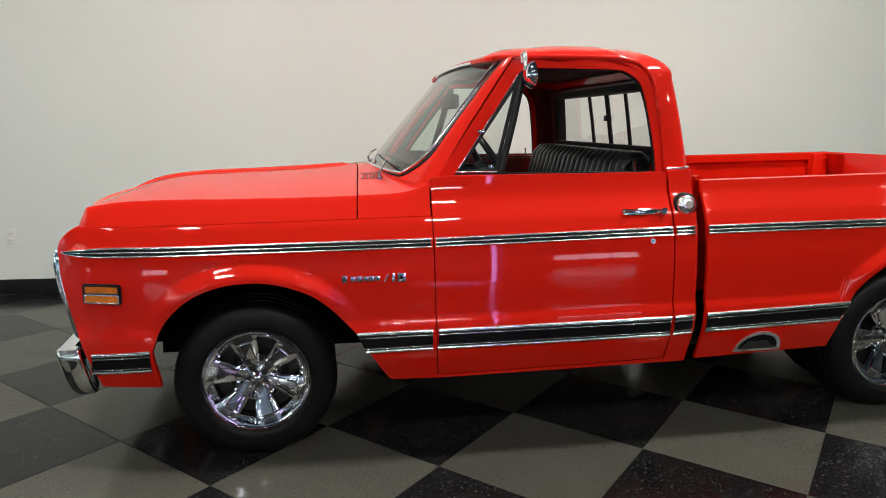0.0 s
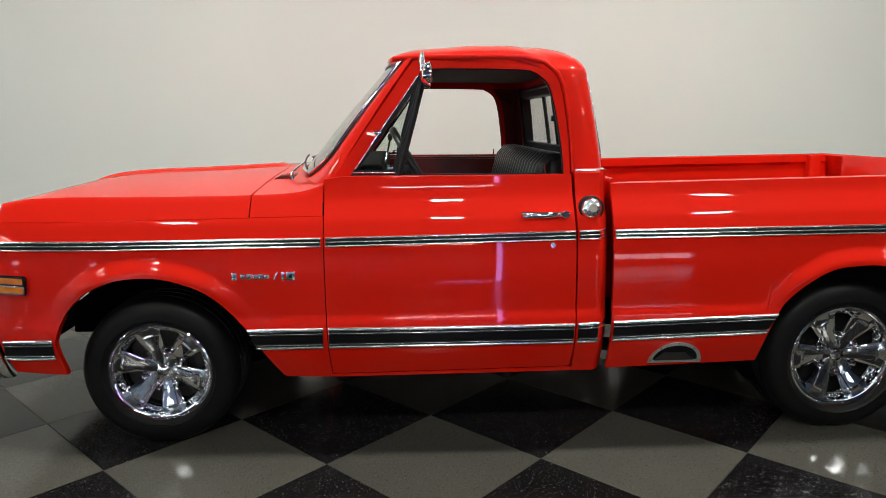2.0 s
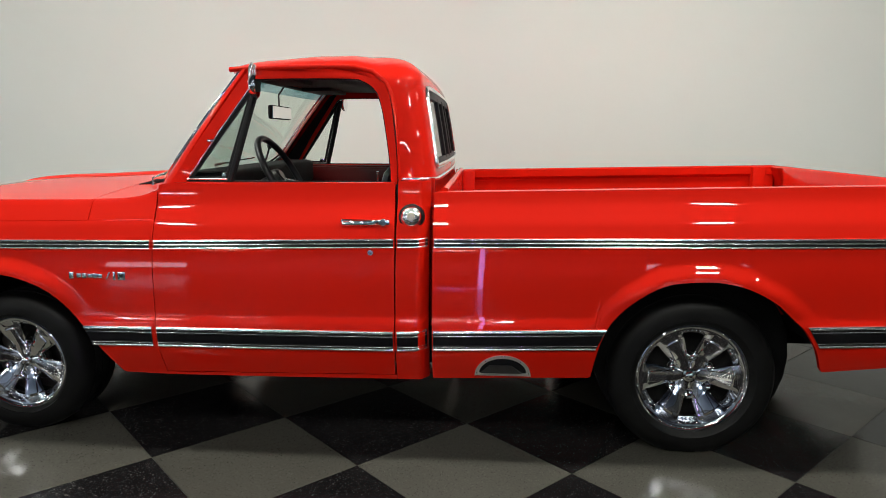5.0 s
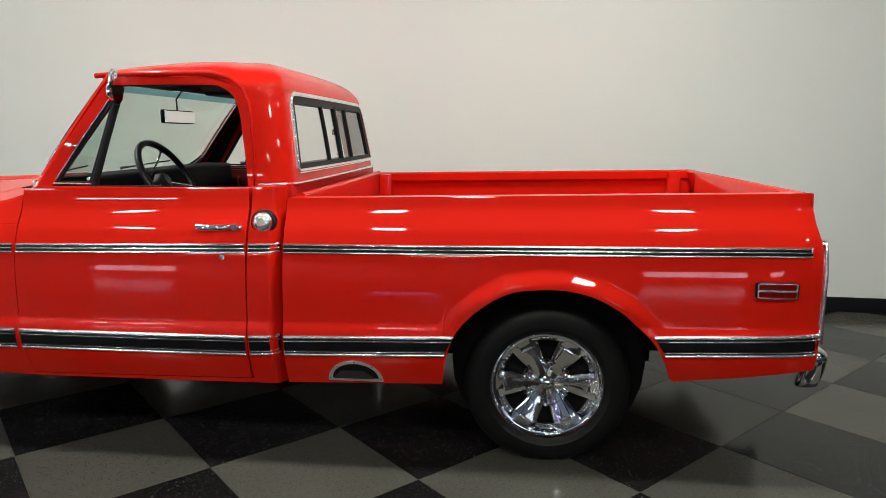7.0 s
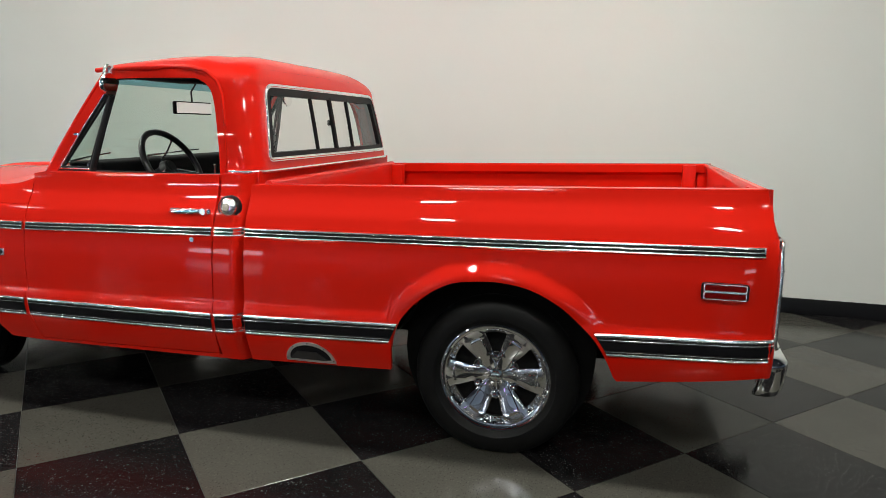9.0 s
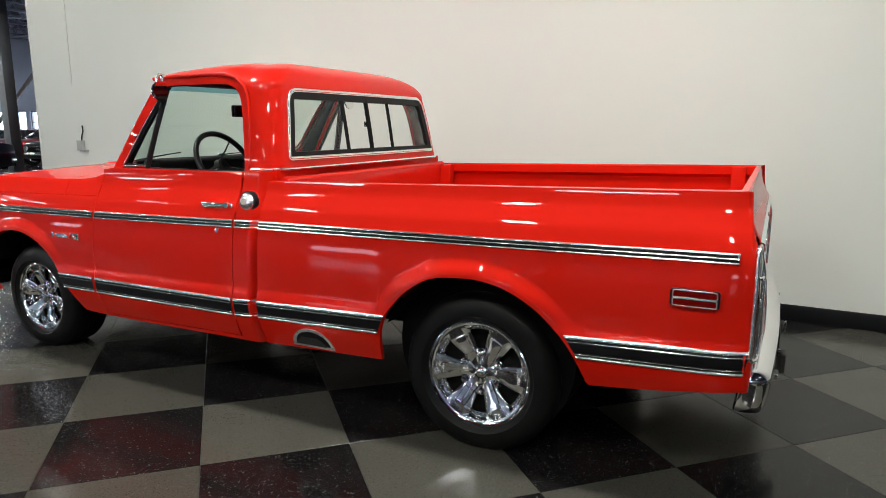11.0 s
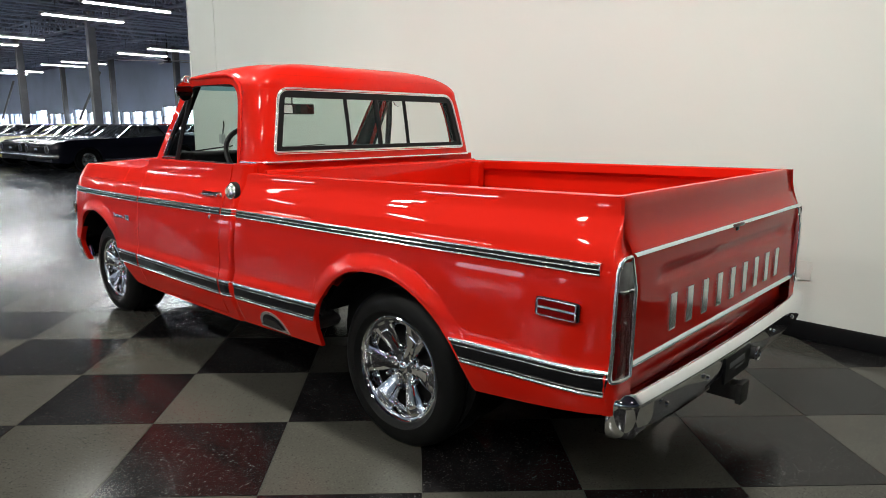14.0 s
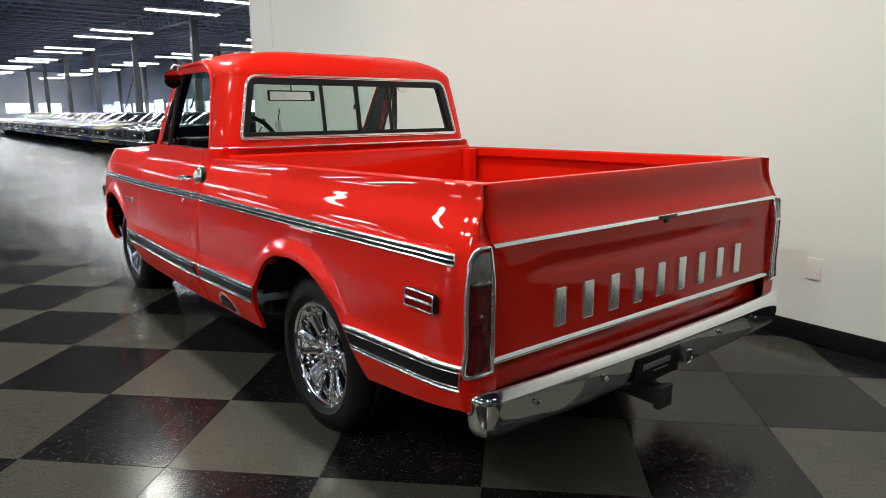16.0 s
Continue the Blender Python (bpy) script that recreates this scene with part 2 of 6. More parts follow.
def tube(points, radius, segs=8, closed=False, flat=1.0):
    """Verts and faces of a round bar along points; radius may be a list."""
    pts = [Vector(p) for p in points]
    n = len(pts)
    verts, faces = [], []
    ref = None
    for i, p in enumerate(pts):
        a, b = pts[(i - 1) % n if closed else max(i - 1, 0)], pts[(i + 1) % n if closed else min(i + 1, n - 1)]
        t = (b - a).normalized()
        if ref is None:
            ref = Vector((0, 0, 1)) if abs(t.z) < 0.9 else Vector((1, 0, 0))
        u = (ref - t * ref.dot(t)).normalized()
        ref = u
        w = t.cross(u)
        r = radius[i] if isinstance(radius, (list, tuple)) else radius
        for k in range(segs):
            a2 = 2 * math.pi * k / segs
            verts.append(p + u * (r * math.cos(a2)) + w * (r * flat * math.sin(a2)))
    rows = n if closed else n - 1
    for i in range(rows):
        j = (i + 1) % n
        for k in range(segs):
            k2 = (k + 1) % segs
            faces.append((i * segs + k, i * segs + k2, j * segs + k2, j * segs + k))
    if not closed:
        faces.append(tuple(range(segs))[::-1])
        faces.append(tuple((n - 1) * segs + k for k in range(segs)))
    return verts, faces


def tube_part(name, points, radius, material, parent, label="", segs=8, closed=False, flat=1.0):
    return mesh_object(name, *tube(points, radius, segs, closed, flat), material, parent, label, 60)


def lathe_bm(profile, segs=48, axis_m=None, closed=False):
    """Turn a profile of (radius, along) round the local z axis."""
    verts, faces = [], []
    n = len(profile)
    for k in range(segs):
        a = 2 * math.pi * k / segs
        for r, z in profile:
            verts.append((r * math.cos(a), r * math.sin(a), z))
    for k in range(segs):
        k2 = (k + 1) % segs
        for i in range(n if closed else n - 1):
            j = (i + 1) % n
            faces.append((k * n + i, k2 * n + i, k2 * n + j, k * n + j))
    bm = mesh_bm(verts, faces)
    bmesh.ops.remove_doubles(bm, verts=bm.verts, dist=1e-5)
    if axis_m is not None:
        bm.transform(axis_m)
    return bm


def grid_faces(nu, nv):
    return [(i * nv + j, (i + 1) * nv + j, (i + 1) * nv + j + 1, i * nv + j + 1) for i in range(nu - 1) for j in range(nv - 1)]


def sheet(rows, inward=None, depth=0.02):
    """A skin from rows of points; its rim is turned in along inward (a vector or a function of a point)."""
    nu, nv = len(rows), len(rows[0])
    verts = [Vector(p) for r in rows for p in r]
    faces = grid_faces(nu, nv)
    if inward is not None:
        rim = [i * nv for i in range(nu)] + [(nu - 1) * nv + j for j in range(1, nv)]
        rim += [i * nv + nv - 1 for i in range(nu - 2, -1, -1)] + [j for j in range(nv - 2, 0, -1)]
        k0 = len(verts)
        for i in rim:
            d = inward(verts[i]) if callable(inward) else Vector(inward)
            verts.append(verts[i] + d * depth)
        m = len(rim)
        for a in range(m):
            b = (a + 1) % m
            faces.append((rim[a], rim[b], k0 + b, k0 + a))
    return verts, faces


def lerp_table(table, x):
    return float(np.interp(x, [a for a, _ in table], [b for _, b in table]))


def smooth_table(table, x):
    """Piecewise cubic through a table (monotone-ish, Catmull-Rom on uneven steps)."""
    xs = [a for a, _ in table]
    ys = [b for _, b in table]
    if x <= xs[0]:
        return ys[0]
    if x >= xs[-1]:
        return ys[-1]
    i = max(k for k in range(len(xs)) if xs[k] <= x)
    i = min(i, len(xs) - 2)
    h = xs[i + 1] - xs[i]
    s = (x - xs[i]) / h
    d = (ys[i + 1] - ys[i]) / h
    m0 = d if i == 0 else 0.5 * (d + (ys[i] - ys[i - 1]) / (xs[i] - xs[i - 1]))
    m1 = d if i == len(xs) - 2 else 0.5 * (d + (ys[i + 2] - ys[i + 1]) / (xs[i + 2] - xs[i + 1]))
    return ys[i] * (2 * s**3 - 3 * s * s + 1) + m0 * h * (s**3 - 2 * s * s + s) + ys[i + 1] * (3 * s * s - 2 * s**3) + m1 * h * (s**3 - s * s)


def smoothstep(a, b, x):
    t = min(1.0, max(0.0, (x - a) / (b - a)))
    return t * t * (3 - 2 * t)


def spread(a, b, n):
    return [a + (b - a) * i / (n - 1) for i in range(n)]


def rounded(points, r, n=5):
    """Round off the corners of a closed polygon of 2D points."""
    out = []
    m = len(points)
    for i in range(m):
        p, a, b = Vector(points[i]), Vector(points[i - 1]), Vector(points[(i + 1) % m])
        rr = r[i] if isinstance(r, (list, tuple)) else r
        da, db = (a - p), (b - p)
        ra, rb = min(rr, da.length * 0.49), min(rr, db.length * 0.49)
        pa, pb = p + da.normalized() * ra, p + db.normalized() * rb
        for k in range(n + 1):
            t = k / n
            out.append(tuple(pa * (1 - t) ** 2 + p * 2 * t * (1 - t) + pb * t * t))
    return out


def divided(loop, k=6):
    """Split every edge of a closed loop in k, so that it can follow a curved skin."""
    out = []
    for i, a in enumerate(loop):
        b = loop[(i + 1) % len(loop)]
        out += [(a[0] + (b[0] - a[0]) * j / k, a[1] + (b[1] - a[1]) * j / k) for j in range(k)]
    return out


def slab(outline, to3d, thick, hole=None):
    """A plate with the closed 2D outline (and a hole of as many points), laid out by to3d(u, v, w), w from 0 to thick."""
    n = len(outline)
    if hole is None:
        verts = [to3d(u, v, w) for w in (0, thick) for u, v in outline]
        faces = [tuple(range(n))[::-1], tuple(range(n, 2 * n))]
        faces += [(i, (i + 1) % n, n + (i + 1) % n, n + i) for i in range(n)]
        return verts, faces
    verts = [to3d(u, v, w) for w in (0, thick) for loop in (outline, hole) for u, v in loop]
    faces = []
    for i in range(n):
        j = (i + 1) % n
        faces += [(i, n + i, n + j, j), (2 * n + i, 2 * n + j, 3 * n + j, 3 * n + i), (i, j, 2 * n + j, 2 * n + i), (n + i, 3 * n + i, 3 * n + j, n + j)]
    return verts, faces


def inset(loop, d):
    """Shift a closed loop inward by d (for loops that run either way round)."""
    n = len(loop)
    area = sum(loop[i][0] * loop[(i + 1) % n][1] - loop[(i + 1) % n][0] * loop[i][1] for i in range(n))
    s = 1 if area > 0 else -1
    out = []
    for i in range(n):
        a, b = Vector(loop[i - 1]), Vector(loop[(i + 1) % n])
        t = (b - a).normalized()
        out.append((loop[i][0] - s * t.y * d, loop[i][1] + s * t.x * d))
    return out

# ---- the place ----
def plain(name, verts, faces, material, label, category, kind="structure"):
    return tagged(mesh_object(name, verts, faces, material), label, category, kind=kind)


def block(name, lo, hi, material, label, category, kind="structure", bevel=0.0):
    c = [(a + b) / 2 for a, b in zip(lo, hi)]
    ob = part(name, box_bm([b - a for a, b in zip(lo, hi)], c, bevel), material, None)
    return tagged(ob, label, category, kind=kind)


HALL = (-90.0, 26.0, -21.0, 17.5)
ROOF_Z = 5.9


def wall_y(x):
    return 1.87 + 0.035 * (3.8 - x)


# floor of the hall
def ground(x):
    """The slab falls very slightly towards the far end of the hall."""
    return -0.012 + 0.0085 * min(0.0, x + 8.5)


fv = [(x, y, z) for x in (HALL[0], -8.5, HALL[1]) for y, z in ((HALL[2], ground(x)), (HALL[3], ground(x)), (HALL[3], -1.0), (HALL[2], -1.0))]
plain("floor", fv, [(o + i, o + (i + 1) % 4, o + 4 + (i + 1) % 4, o + 4 + i) for o in (0, 4) for i in range(4)] + [(3, 2, 1, 0), (8, 9, 10, 11)], CONCRETE,
      "polished grey concrete floor of a large hall", "floor")

# white partition behind the truck
WX0, WX1 = -4.62, 12.0
wv = []
for x in (WX0, WX1):
    wv += [(x, wall_y(x), 0), (x, wall_y(x) + 0.24, 0), (x, wall_y(x) + 0.24, ROOF_Z), (x, wall_y(x), ROOF_Z)]
plain("wall_north", wv, [(0, 1, 2, 3), (7, 6, 5, 4), (0, 4, 5, 1), (1, 5, 6, 2), (2, 6, 7, 3), (3, 7, 4, 0)], WALL,
      "smooth white painted partition wall", "wall")


def along_wall(x0, x1, z0, z1, proud, name, material, label, category):
    v = []
    for x in (x0, x1):
        y = wall_y(x)
        v += [(x, y - proud, z0), (x, y + 0.0, z0), (x, y + 0.0, z1), (x, y - proud * 0.6, z1), (x, y - proud, z1 - 0.012)]
    f = [(0, 1, 2, 3, 4), (9, 8, 7, 6, 5)] + [(i, (i + 1) % 5 + 0, (i + 1) % 5 + 5, i + 5) for i in range(5)]
    return plain(name, v, f, material, label, category)


along_wall(WX0 + 0.01, WX1, 0.0, 0.115, 0.016, "baseboard", BASE, "glossy black baseboard along the white wall", "baseboard")

# corner bead, conduit and small fittings on the wall
cb = box_bm((0.02, 0.26, ROOF_Z), (WX0 - 0.011, wall_y(WX0) + 0.12, ROOF_Z / 2), 0.004)
tagged(part("trim", cb, WALL, None), "white end cap of the white wall", "trim", kind="structure")
seam = box_bm((0.012, 0.01, ROOF_Z - 1.8), (-3.86, wall_y(-3.86) - 0.004, 1.8 + (ROOF_Z - 1.8) / 2), 0.002)
tagged(part("conduit", seam, WALL, None), "thin white cable cover running up the wall", "conduit", kind="structure")


def wall_fitting(x, z, w, h, name, label, category, sockets=0):
    y = wall_y(x)
    root = thing(name, label, category, pose(x, y, z))
    part("cover_plate", box_bm((w, 0.008, h), (0, -0.004, 0), 0.002), PLASTIC, root)
    for k in range(sockets):
        part("socket", box_bm((w * 0.5, 0.006, h * 0.26), (0, -0.009, (k - 0.5) * h * 0.42), 0.002), PLASTIC, root)
        for s in (-1, 1):
            part("slot", box_bm((0.003, 0.002, 0.01), (s * w * 0.11, -0.0125, (k - 0.5) * h * 0.42)), BLACK, root)
    return root


wall_fitting(-2.11, 0.451, 0.075, 0.12, "wall_outlet", "white double power outlet on the white wall", "outlet", 2)
wall_fitting(3.77, 0.444, 0.085, 0.125, "wall_plate", "blank white cover plate on the white wall", "wall plate")
jb = thing("junction_box", "small grey metal box with a hanging cable on the wall", "junction box", pose(-3.76, wall_y(-3.76), 1.09))
part("box", box_bm((0.09, 0.05, 0.12), (0, -0.025, 0), 0.004), FIXTURE, jb)
part("lip", box_bm((0.13, 0.03, 0.02), (0.05, -0.02, -0.065), 0.003), FIXTURE, jb)
tube_part("cable", [(0.03, -0.03, 0.06), (0.05, -0.035, 0.12), (0.07, -0.03, 0.17), (0.05, -0.02, 0.24)], 0.008, IRON, jb)

# outer walls of the hall
block("wall_east", (HALL[1], HALL[2], 0), (HALL[1] + 0.3, HALL[3], ROOF_Z), HALL_WALL, "blue-grey painted end wall", "wall")


def pierced_wall(name, lo, hi, along, holes, z0, z1, material, label):
    """A wall between two corners with a row of openings from z0 to z1 along axis x (0) or y (1)."""
    bm = bmesh.new()

    def piece(a, b, c, d):
        l, h = [*lo, c], [*hi, d]
        l[along], h[along] = a, b
        box_bm([q - p for p, q in zip(l, h)], [(p + q) / 2 for p, q in zip(l, h)], bm=bm)

    piece(lo[along], hi[along], -0.8, z0)
    piece(lo[along], hi[along], z1, ROOF_Z)
    edges = [lo[along]] + [v for ab in holes for v in ab] + [hi[along]]
    for i in range(0, len(edges), 2):
        piece(edges[i], edges[i + 1], z0, z1)
    tagged(part(name, bm, material, None), label, "wall", kind="structure")


SOUTH = [(-34.0, -30.4), (-12.8, -9.2), (7.9, 11.5)]
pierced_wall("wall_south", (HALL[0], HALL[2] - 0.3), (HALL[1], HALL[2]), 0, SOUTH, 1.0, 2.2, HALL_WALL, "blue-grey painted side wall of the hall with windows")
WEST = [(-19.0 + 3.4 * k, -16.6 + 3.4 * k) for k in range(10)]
pierced_wall("wall_west", (HALL[0] - 0.3, HALL[2]), (HALL[0], HALL[3]), 1, WEST, 0.5, 1.6, HALL_WALL_HAZED, "end wall of the hall, pale for window haze, with a row of windows")
block("backdrop_south", (HALL[0], HALL[2] - 1.3, -0.5), (HALL[1], HALL[2] - 1.2, 4.0), DAYLIGHT, "overexposed daylight outside the side windows", "backdrop")
block("backdrop_west", (HALL[0] - 1.3, HALL[2], -0.5), (HALL[0] - 1.2, HALL[3], 4.0), DAYLIGHT, "overexposed daylight outside the end windows", "backdrop")
for a, b in SOUTH:
    root = thing("side_window", "wide hall window with a thin steel frame", "window", pose((a + b) / 2, HALL[2] - 0.15, 1.0), kind="structure")
    w = b - a
    for s in (-1, 1):
        part("window_frame", box_bm((0.06, 0.08, 1.2), (s * (w / 2 - 0.03), 0, 0.6)), STEEL, root)
        part("window_frame", box_bm((w - 0.12, 0.08, 0.06), (0, 0, 0.6 + s * 0.57)), STEEL, root)
    for k in (-1, 1):
        part("mullion", box_bm((0.05, 0.06, 1.08), (k * w / 6, 0, 0.6)), STEEL, root)

# far wall with a row of windows
WIN = []
xw = -60.7
while xw < -16:
    for w, gap, top in ((1.3, 0.3, 2.12), (1.8, 0.2, 2.12), (1.4, 0.2, 2.12), (1.0, 0.2, 2.12), (2.7, 0.2, 2.38), (1.2, 0.1, 2.15), (1.5, 0.3, 2.15), (1.2, 0.85, 2.15), (0.9, 0.35, 2.15)):
        WIN.append((xw, xw + w, 0.93, top))
        xw += w + gap
WIN = [(a - 15.5 * 1.6, b - 15.5 * 1.6, c, d) for a, b, c, d in WIN if a < -36] + WIN
fy = HALL[3]
bands = [HALL[0]] + [v for a, b, _, _ in WIN for v in (a, b)] + [HALL[1]]
v, f = [], []


def far_piece(x0, x1, z0, z1):
    o = len(v)
    v.extend([(x, y, z + (ground(x) if z < 3 else 0)) for x in (x0, x1) for y in (fy, fy + 0.3) for z in (z0, z1)])
    f.extend([tuple(o + i for i in q) for q in ((0, 1, 5, 4), (2, 6, 7, 3), (0, 4, 6, 2), (1, 3, 7, 5), (0, 2, 3, 1), (4, 5, 7, 6))])


far_piece(HALL[0], -8.5, 0, 0.93)
far_piece(-8.5, HALL[1], 0, 0.93)
far_piece(HALL[0], -8.5, 2.38, ROOF_Z)
far_piece(-8.5, HALL[1], 2.38, ROOF_Z)
for i in range(0, len(bands), 2):
    far_piece(bands[i], bands[i + 1], 0.93, 2.38)
for a, b, z0, z1 in WIN:
    if z1 < 2.38:
        far_piece(a, b, z1, 2.38)
plain("wall_far", v, f, HALL_FAR_HAZED, "tall blue-grey hall wall with a row of windows", "wall")
block("backdrop", (HALL[0], fy + 1.2, -0.5), (HALL[1], fy + 1.25, 4.0), DAYLIGHT, "overexposed daylight outside the hall windows", "backdrop")
for n, (a, b, z0, z1) in enumerate(WIN):
    if a < -62:
        continue
    root = thing(f"window_{n + 1}", "bright hall window with thin dark mullions", "window", pose((a + b) / 2, fy + 0.1, z0 + ground((a + b) / 2)), kind="structure")
    w, h = b - a, z1 - z0
    for s in (-1, 1):
        part("window_frame", box_bm((0.06, 0.08, h), (s * (w / 2 - 0.03), 0, h / 2)), STEEL, root)
        part("window_frame", box_bm((w - 0.12, 0.08, 0.06), (0, 0, h / 2 + s * (h / 2 - 0.03))), STEEL, root)
    part("mullion", box_bm((w - 0.12, 0.05, 0.04), (0, 0, h * 0.55)), STEEL, root)
    if w > 2:
        part("mullion", box_bm((0.05, 0.06, h - 0.12), (0, 0, h / 2)), STEEL, root)

# roof deck, joists and girders
block("ceiling", (HALL[0], HALL[2], ROOF_Z), (HALL[1], HALL[3], ROOF_Z + 0.2), DECK, "dark corrugated roof deck", "ceiling")


def joist(points_a, points_b, depth, chord, web):
    """An open web joist from a to b: two chords and a zigzag of bars."""
    a, b = Vector(points_a), Vector(points_b)
    n = max(4, int((b - a).length / 0.75))
    vv, ff = [], []

    def bar(p, q, r):
        o = len(vv)
        x, y = tube([p, q], r, 4)
        vv.extend(x)
        ff.extend([tuple(o + i for i in g) for g in y])

    down = Vector((0, 0, -depth))
    bar(a, b, chord)
    bar(a + down, b + down, chord)
    for i in range(n):
        p, q, mid = a.lerp(b, i / n), a.lerp(b, (i + 1) / n), a.lerp(b, (i + 0.5) / n) + down
        bar(p, mid, web)
        bar(mid, q, web)
    return vv, ff


for i in range(56):
    x = -88.0 + i * 1.6
    if x > -3:
        break
    vv, ff = joist((x, -6.0, ROOF_Z - 0.06), (x, HALL[3], ROOF_Z - 0.06), 0.55, 0.035, 0.016)
    tagged(mesh_object("roof_joist", vv, ff, JOIST), "dark open web steel roof joist", "joist", "roof joists", "structure")
for y in (-6.0, 1.0, 8.3, 15.0):
    x1 = -2.0
    vv, ff = joist((HALL[0], y, ROOF_Z - 0.1), (x1, y, ROOF_Z - 0.1), 0.8, 0.06, 0.03)
    tagged(mesh_object("roof_girder", vv, ff, JOIST), "dark open web steel roof girder", "girder", "roof girders", "structure")

# columns
for i, x in enumerate([-15.5, -24.7, -34.0, -43.3, -52.6, -62.0, -71.2]):
    for y in (8.3, 16.4):
        bm = box_bm((0.3, 0.3, ROOF_Z - 0.2), (0, 0, (ROOF_Z - 0.2) / 2), 0.02)
        box_bm((0.5, 0.5, 0.04), (0, 0, 0.0), 0.005, bm=bm)
        ob = tagged(part("hall_column", bm, STEEL, None), "grey painted square steel column", "column", "hall columns", "structure")
        ob.location = (x, y, ground(x) + 0.02)
for i in (1, 3, 5):
    x = -15.5 - 9.6 * i
    tagged(tube_part("wall_brace", [(x, 16.0, 4.4), (x - 4.5, 16.0, 1.2)], 0.09, STEEL, None), "diagonal grey steel wind brace", "brace", "wind braces", "structure")

# checkerboard floor below: each tile is laid at the end of the file
block("floor_bed", (-4.9, -9.4, -0.011), (12.0, 1.55, -0.004), GROUT, "dark bedding under the checkerboard tiles", "floor")


# hanging tube lights
def tube_light_parts():
    root = thing("tube_light", "long fluorescent strip light hanging below the roof", "ceiling light", pose(0, 0, 0), "hall strip lights")
    part("housing", box_bm((0.20, 2.44, 0.07), (0, 0, 0.05), 0.01), FIXTURE_WHITE, root)
    for s in (-1, 1):
        part("tube", cyl_bm(0.022, 0.022, 2.36, pose(s * 0.06, 0, 0.0, 90), 10), TUBE, root)
        part("end_cap", box_bm((0.21, 0.03, 0.09), (0, s * 1.225, 0.035), 0.006), FIXTURE, root)
        tube_part("hanger", [(0, s * 0.8, 0.08), (0, s * 0.8, ROOF_Z - LAMP_Z + 0.01)], 0.006, IRON, root, segs=4)
    return root


first_light = tube_light_parts()
spots = []
for k in range(7):
    for x in (-15.0 - 11.0 * k, -18.3 - 11.0 * k):
        spots += [(x, 5.75), (x, 12.4)]
        # unseen rows, added at the spacing of the others
        if x > -32:
            spots += [(x, -7.6), (x, -14.2)]
first_light.matrix_world = pose(spots[0][0], spots[0][1], LAMP_Z)
for x, y in spots[1:]:
    copy_thing(first_light, pose(x, y, LAMP_Z))


def lamp_housing(name, label, sx, sy, places, group):
    root = thing(name, label, "ceiling light", group=group)
    part("housing", box_bm((sx + 0.06, sy + 0.06, 0.08), (0, 0, 0.04), 0.01), FIXTURE, root)
    for s in (-1, 1):
        tube_part("hanger", [(s * sx * 0.4, 0, 0.07), (s * sx * 0.4, 0, ROOF_Z - LAMP_Z + 0.03)], 0.006, IRON, root, segs=4)
    root.matrix_world = pose(places[0][0], places[0][1], LAMP_Z - 0.02)
    for x, y in places[1:]:
        copy_thing(root, pose(x, y, LAMP_Z - 0.02))


# the added lamps get housings too
lamp_housing("panel_light", "white ceiling panel light on thin hangers", 0.38, 0.62, PANELS, "panel lights")
lamp_housing("overhead_light", "wide ceiling light panel above the truck", 0.44, 0.40, OVERHEAD, "overhead lights")
lamp_housing("strip_light", "long ceiling strip light on thin hangers", 2.4, 0.3, STRIPS, "strip lights")

# ceiling fan
fan = thing("ceiling_fan", "large slow white-bladed industrial ceiling fan", "ceiling fan", pose(-31.5, 14.7, 4.45))
part("hub", cyl_bm(0.22, 0.16, 0.25, bevel=0.02), IRON, fan)
tube_part("downrod", [(0, 0, 0.1), (0, 0, 1.5)], 0.04, IRON, fan)
for k in range(5):
    a = 72 * k + 20
    part("blade", box_bm((2.4, 0.2, 0.03), (1.35, 0, -0.05), 0.01, m=pose(0, 0, 0, 8, 0, a)), FIXTURE, fan)

# violet neon frame that stands behind the walk and shows as a streak in the door
neon = thing("neon_light", "tall thin violet neon light on a flat black base", "neon light", pose(2.06, -5.9, 0.001))
part("base_plate", box_bm((0.45, 0.30, 0.02), (0, 0, 0.010), 0.004), IRON, neon)
tube_part("neon_tube", [(0, 0, 0.02), (0, 0, 1.2), (0, 0, 2.5)], 0.03, NEON, neon, "glowing violet tube", 10)
tube_part("neon_foot", [(-0.03, 0.0, 0.035), (-0.75, 0.0, 0.035)], 0.007, NEON, neon, "", 10)
part("end_cap", cyl_bm(0.034, 0.034, 0.06, pose(0, 0, 2.52), 14, bevel=0.005), IRON, neon)
# unseen plate, added to hide the tube's streak from the rear flank
part("glow_shield", box_bm((0.006, 0.85, 2.52), (0.037, 0.36, 1.28), 0.002), IRON, neon, "unseen black plate added to block the tube's glow")

# ---- the pickup truck: shape functions ----
truck = thing("pickup_truck", "glossy red vintage short-bed pickup truck on chrome wheels", "pickup truck")

SIDE = [(0.24, 0.925), (0.30, 0.94), (0.36, 0.964), (0.42, 0.985), (0.48, 0.997), (0.535, 0.997), (0.55, 0.9938), (0.563, 0.9888), (0.571, 0.9873), (0.585, 0.9866)]
SIDE += [(0.60 + 0.02 * k, 0.986 - 0.02 * (0.02 * k) - 1.05 * (0.02 * k) ** 3) for k in range(18)]
SIDE += [(0.985, 0.914), (1.02, 0.897), (1.06, 0.886), (1.12, 0.876), (1.2, 0.868)]
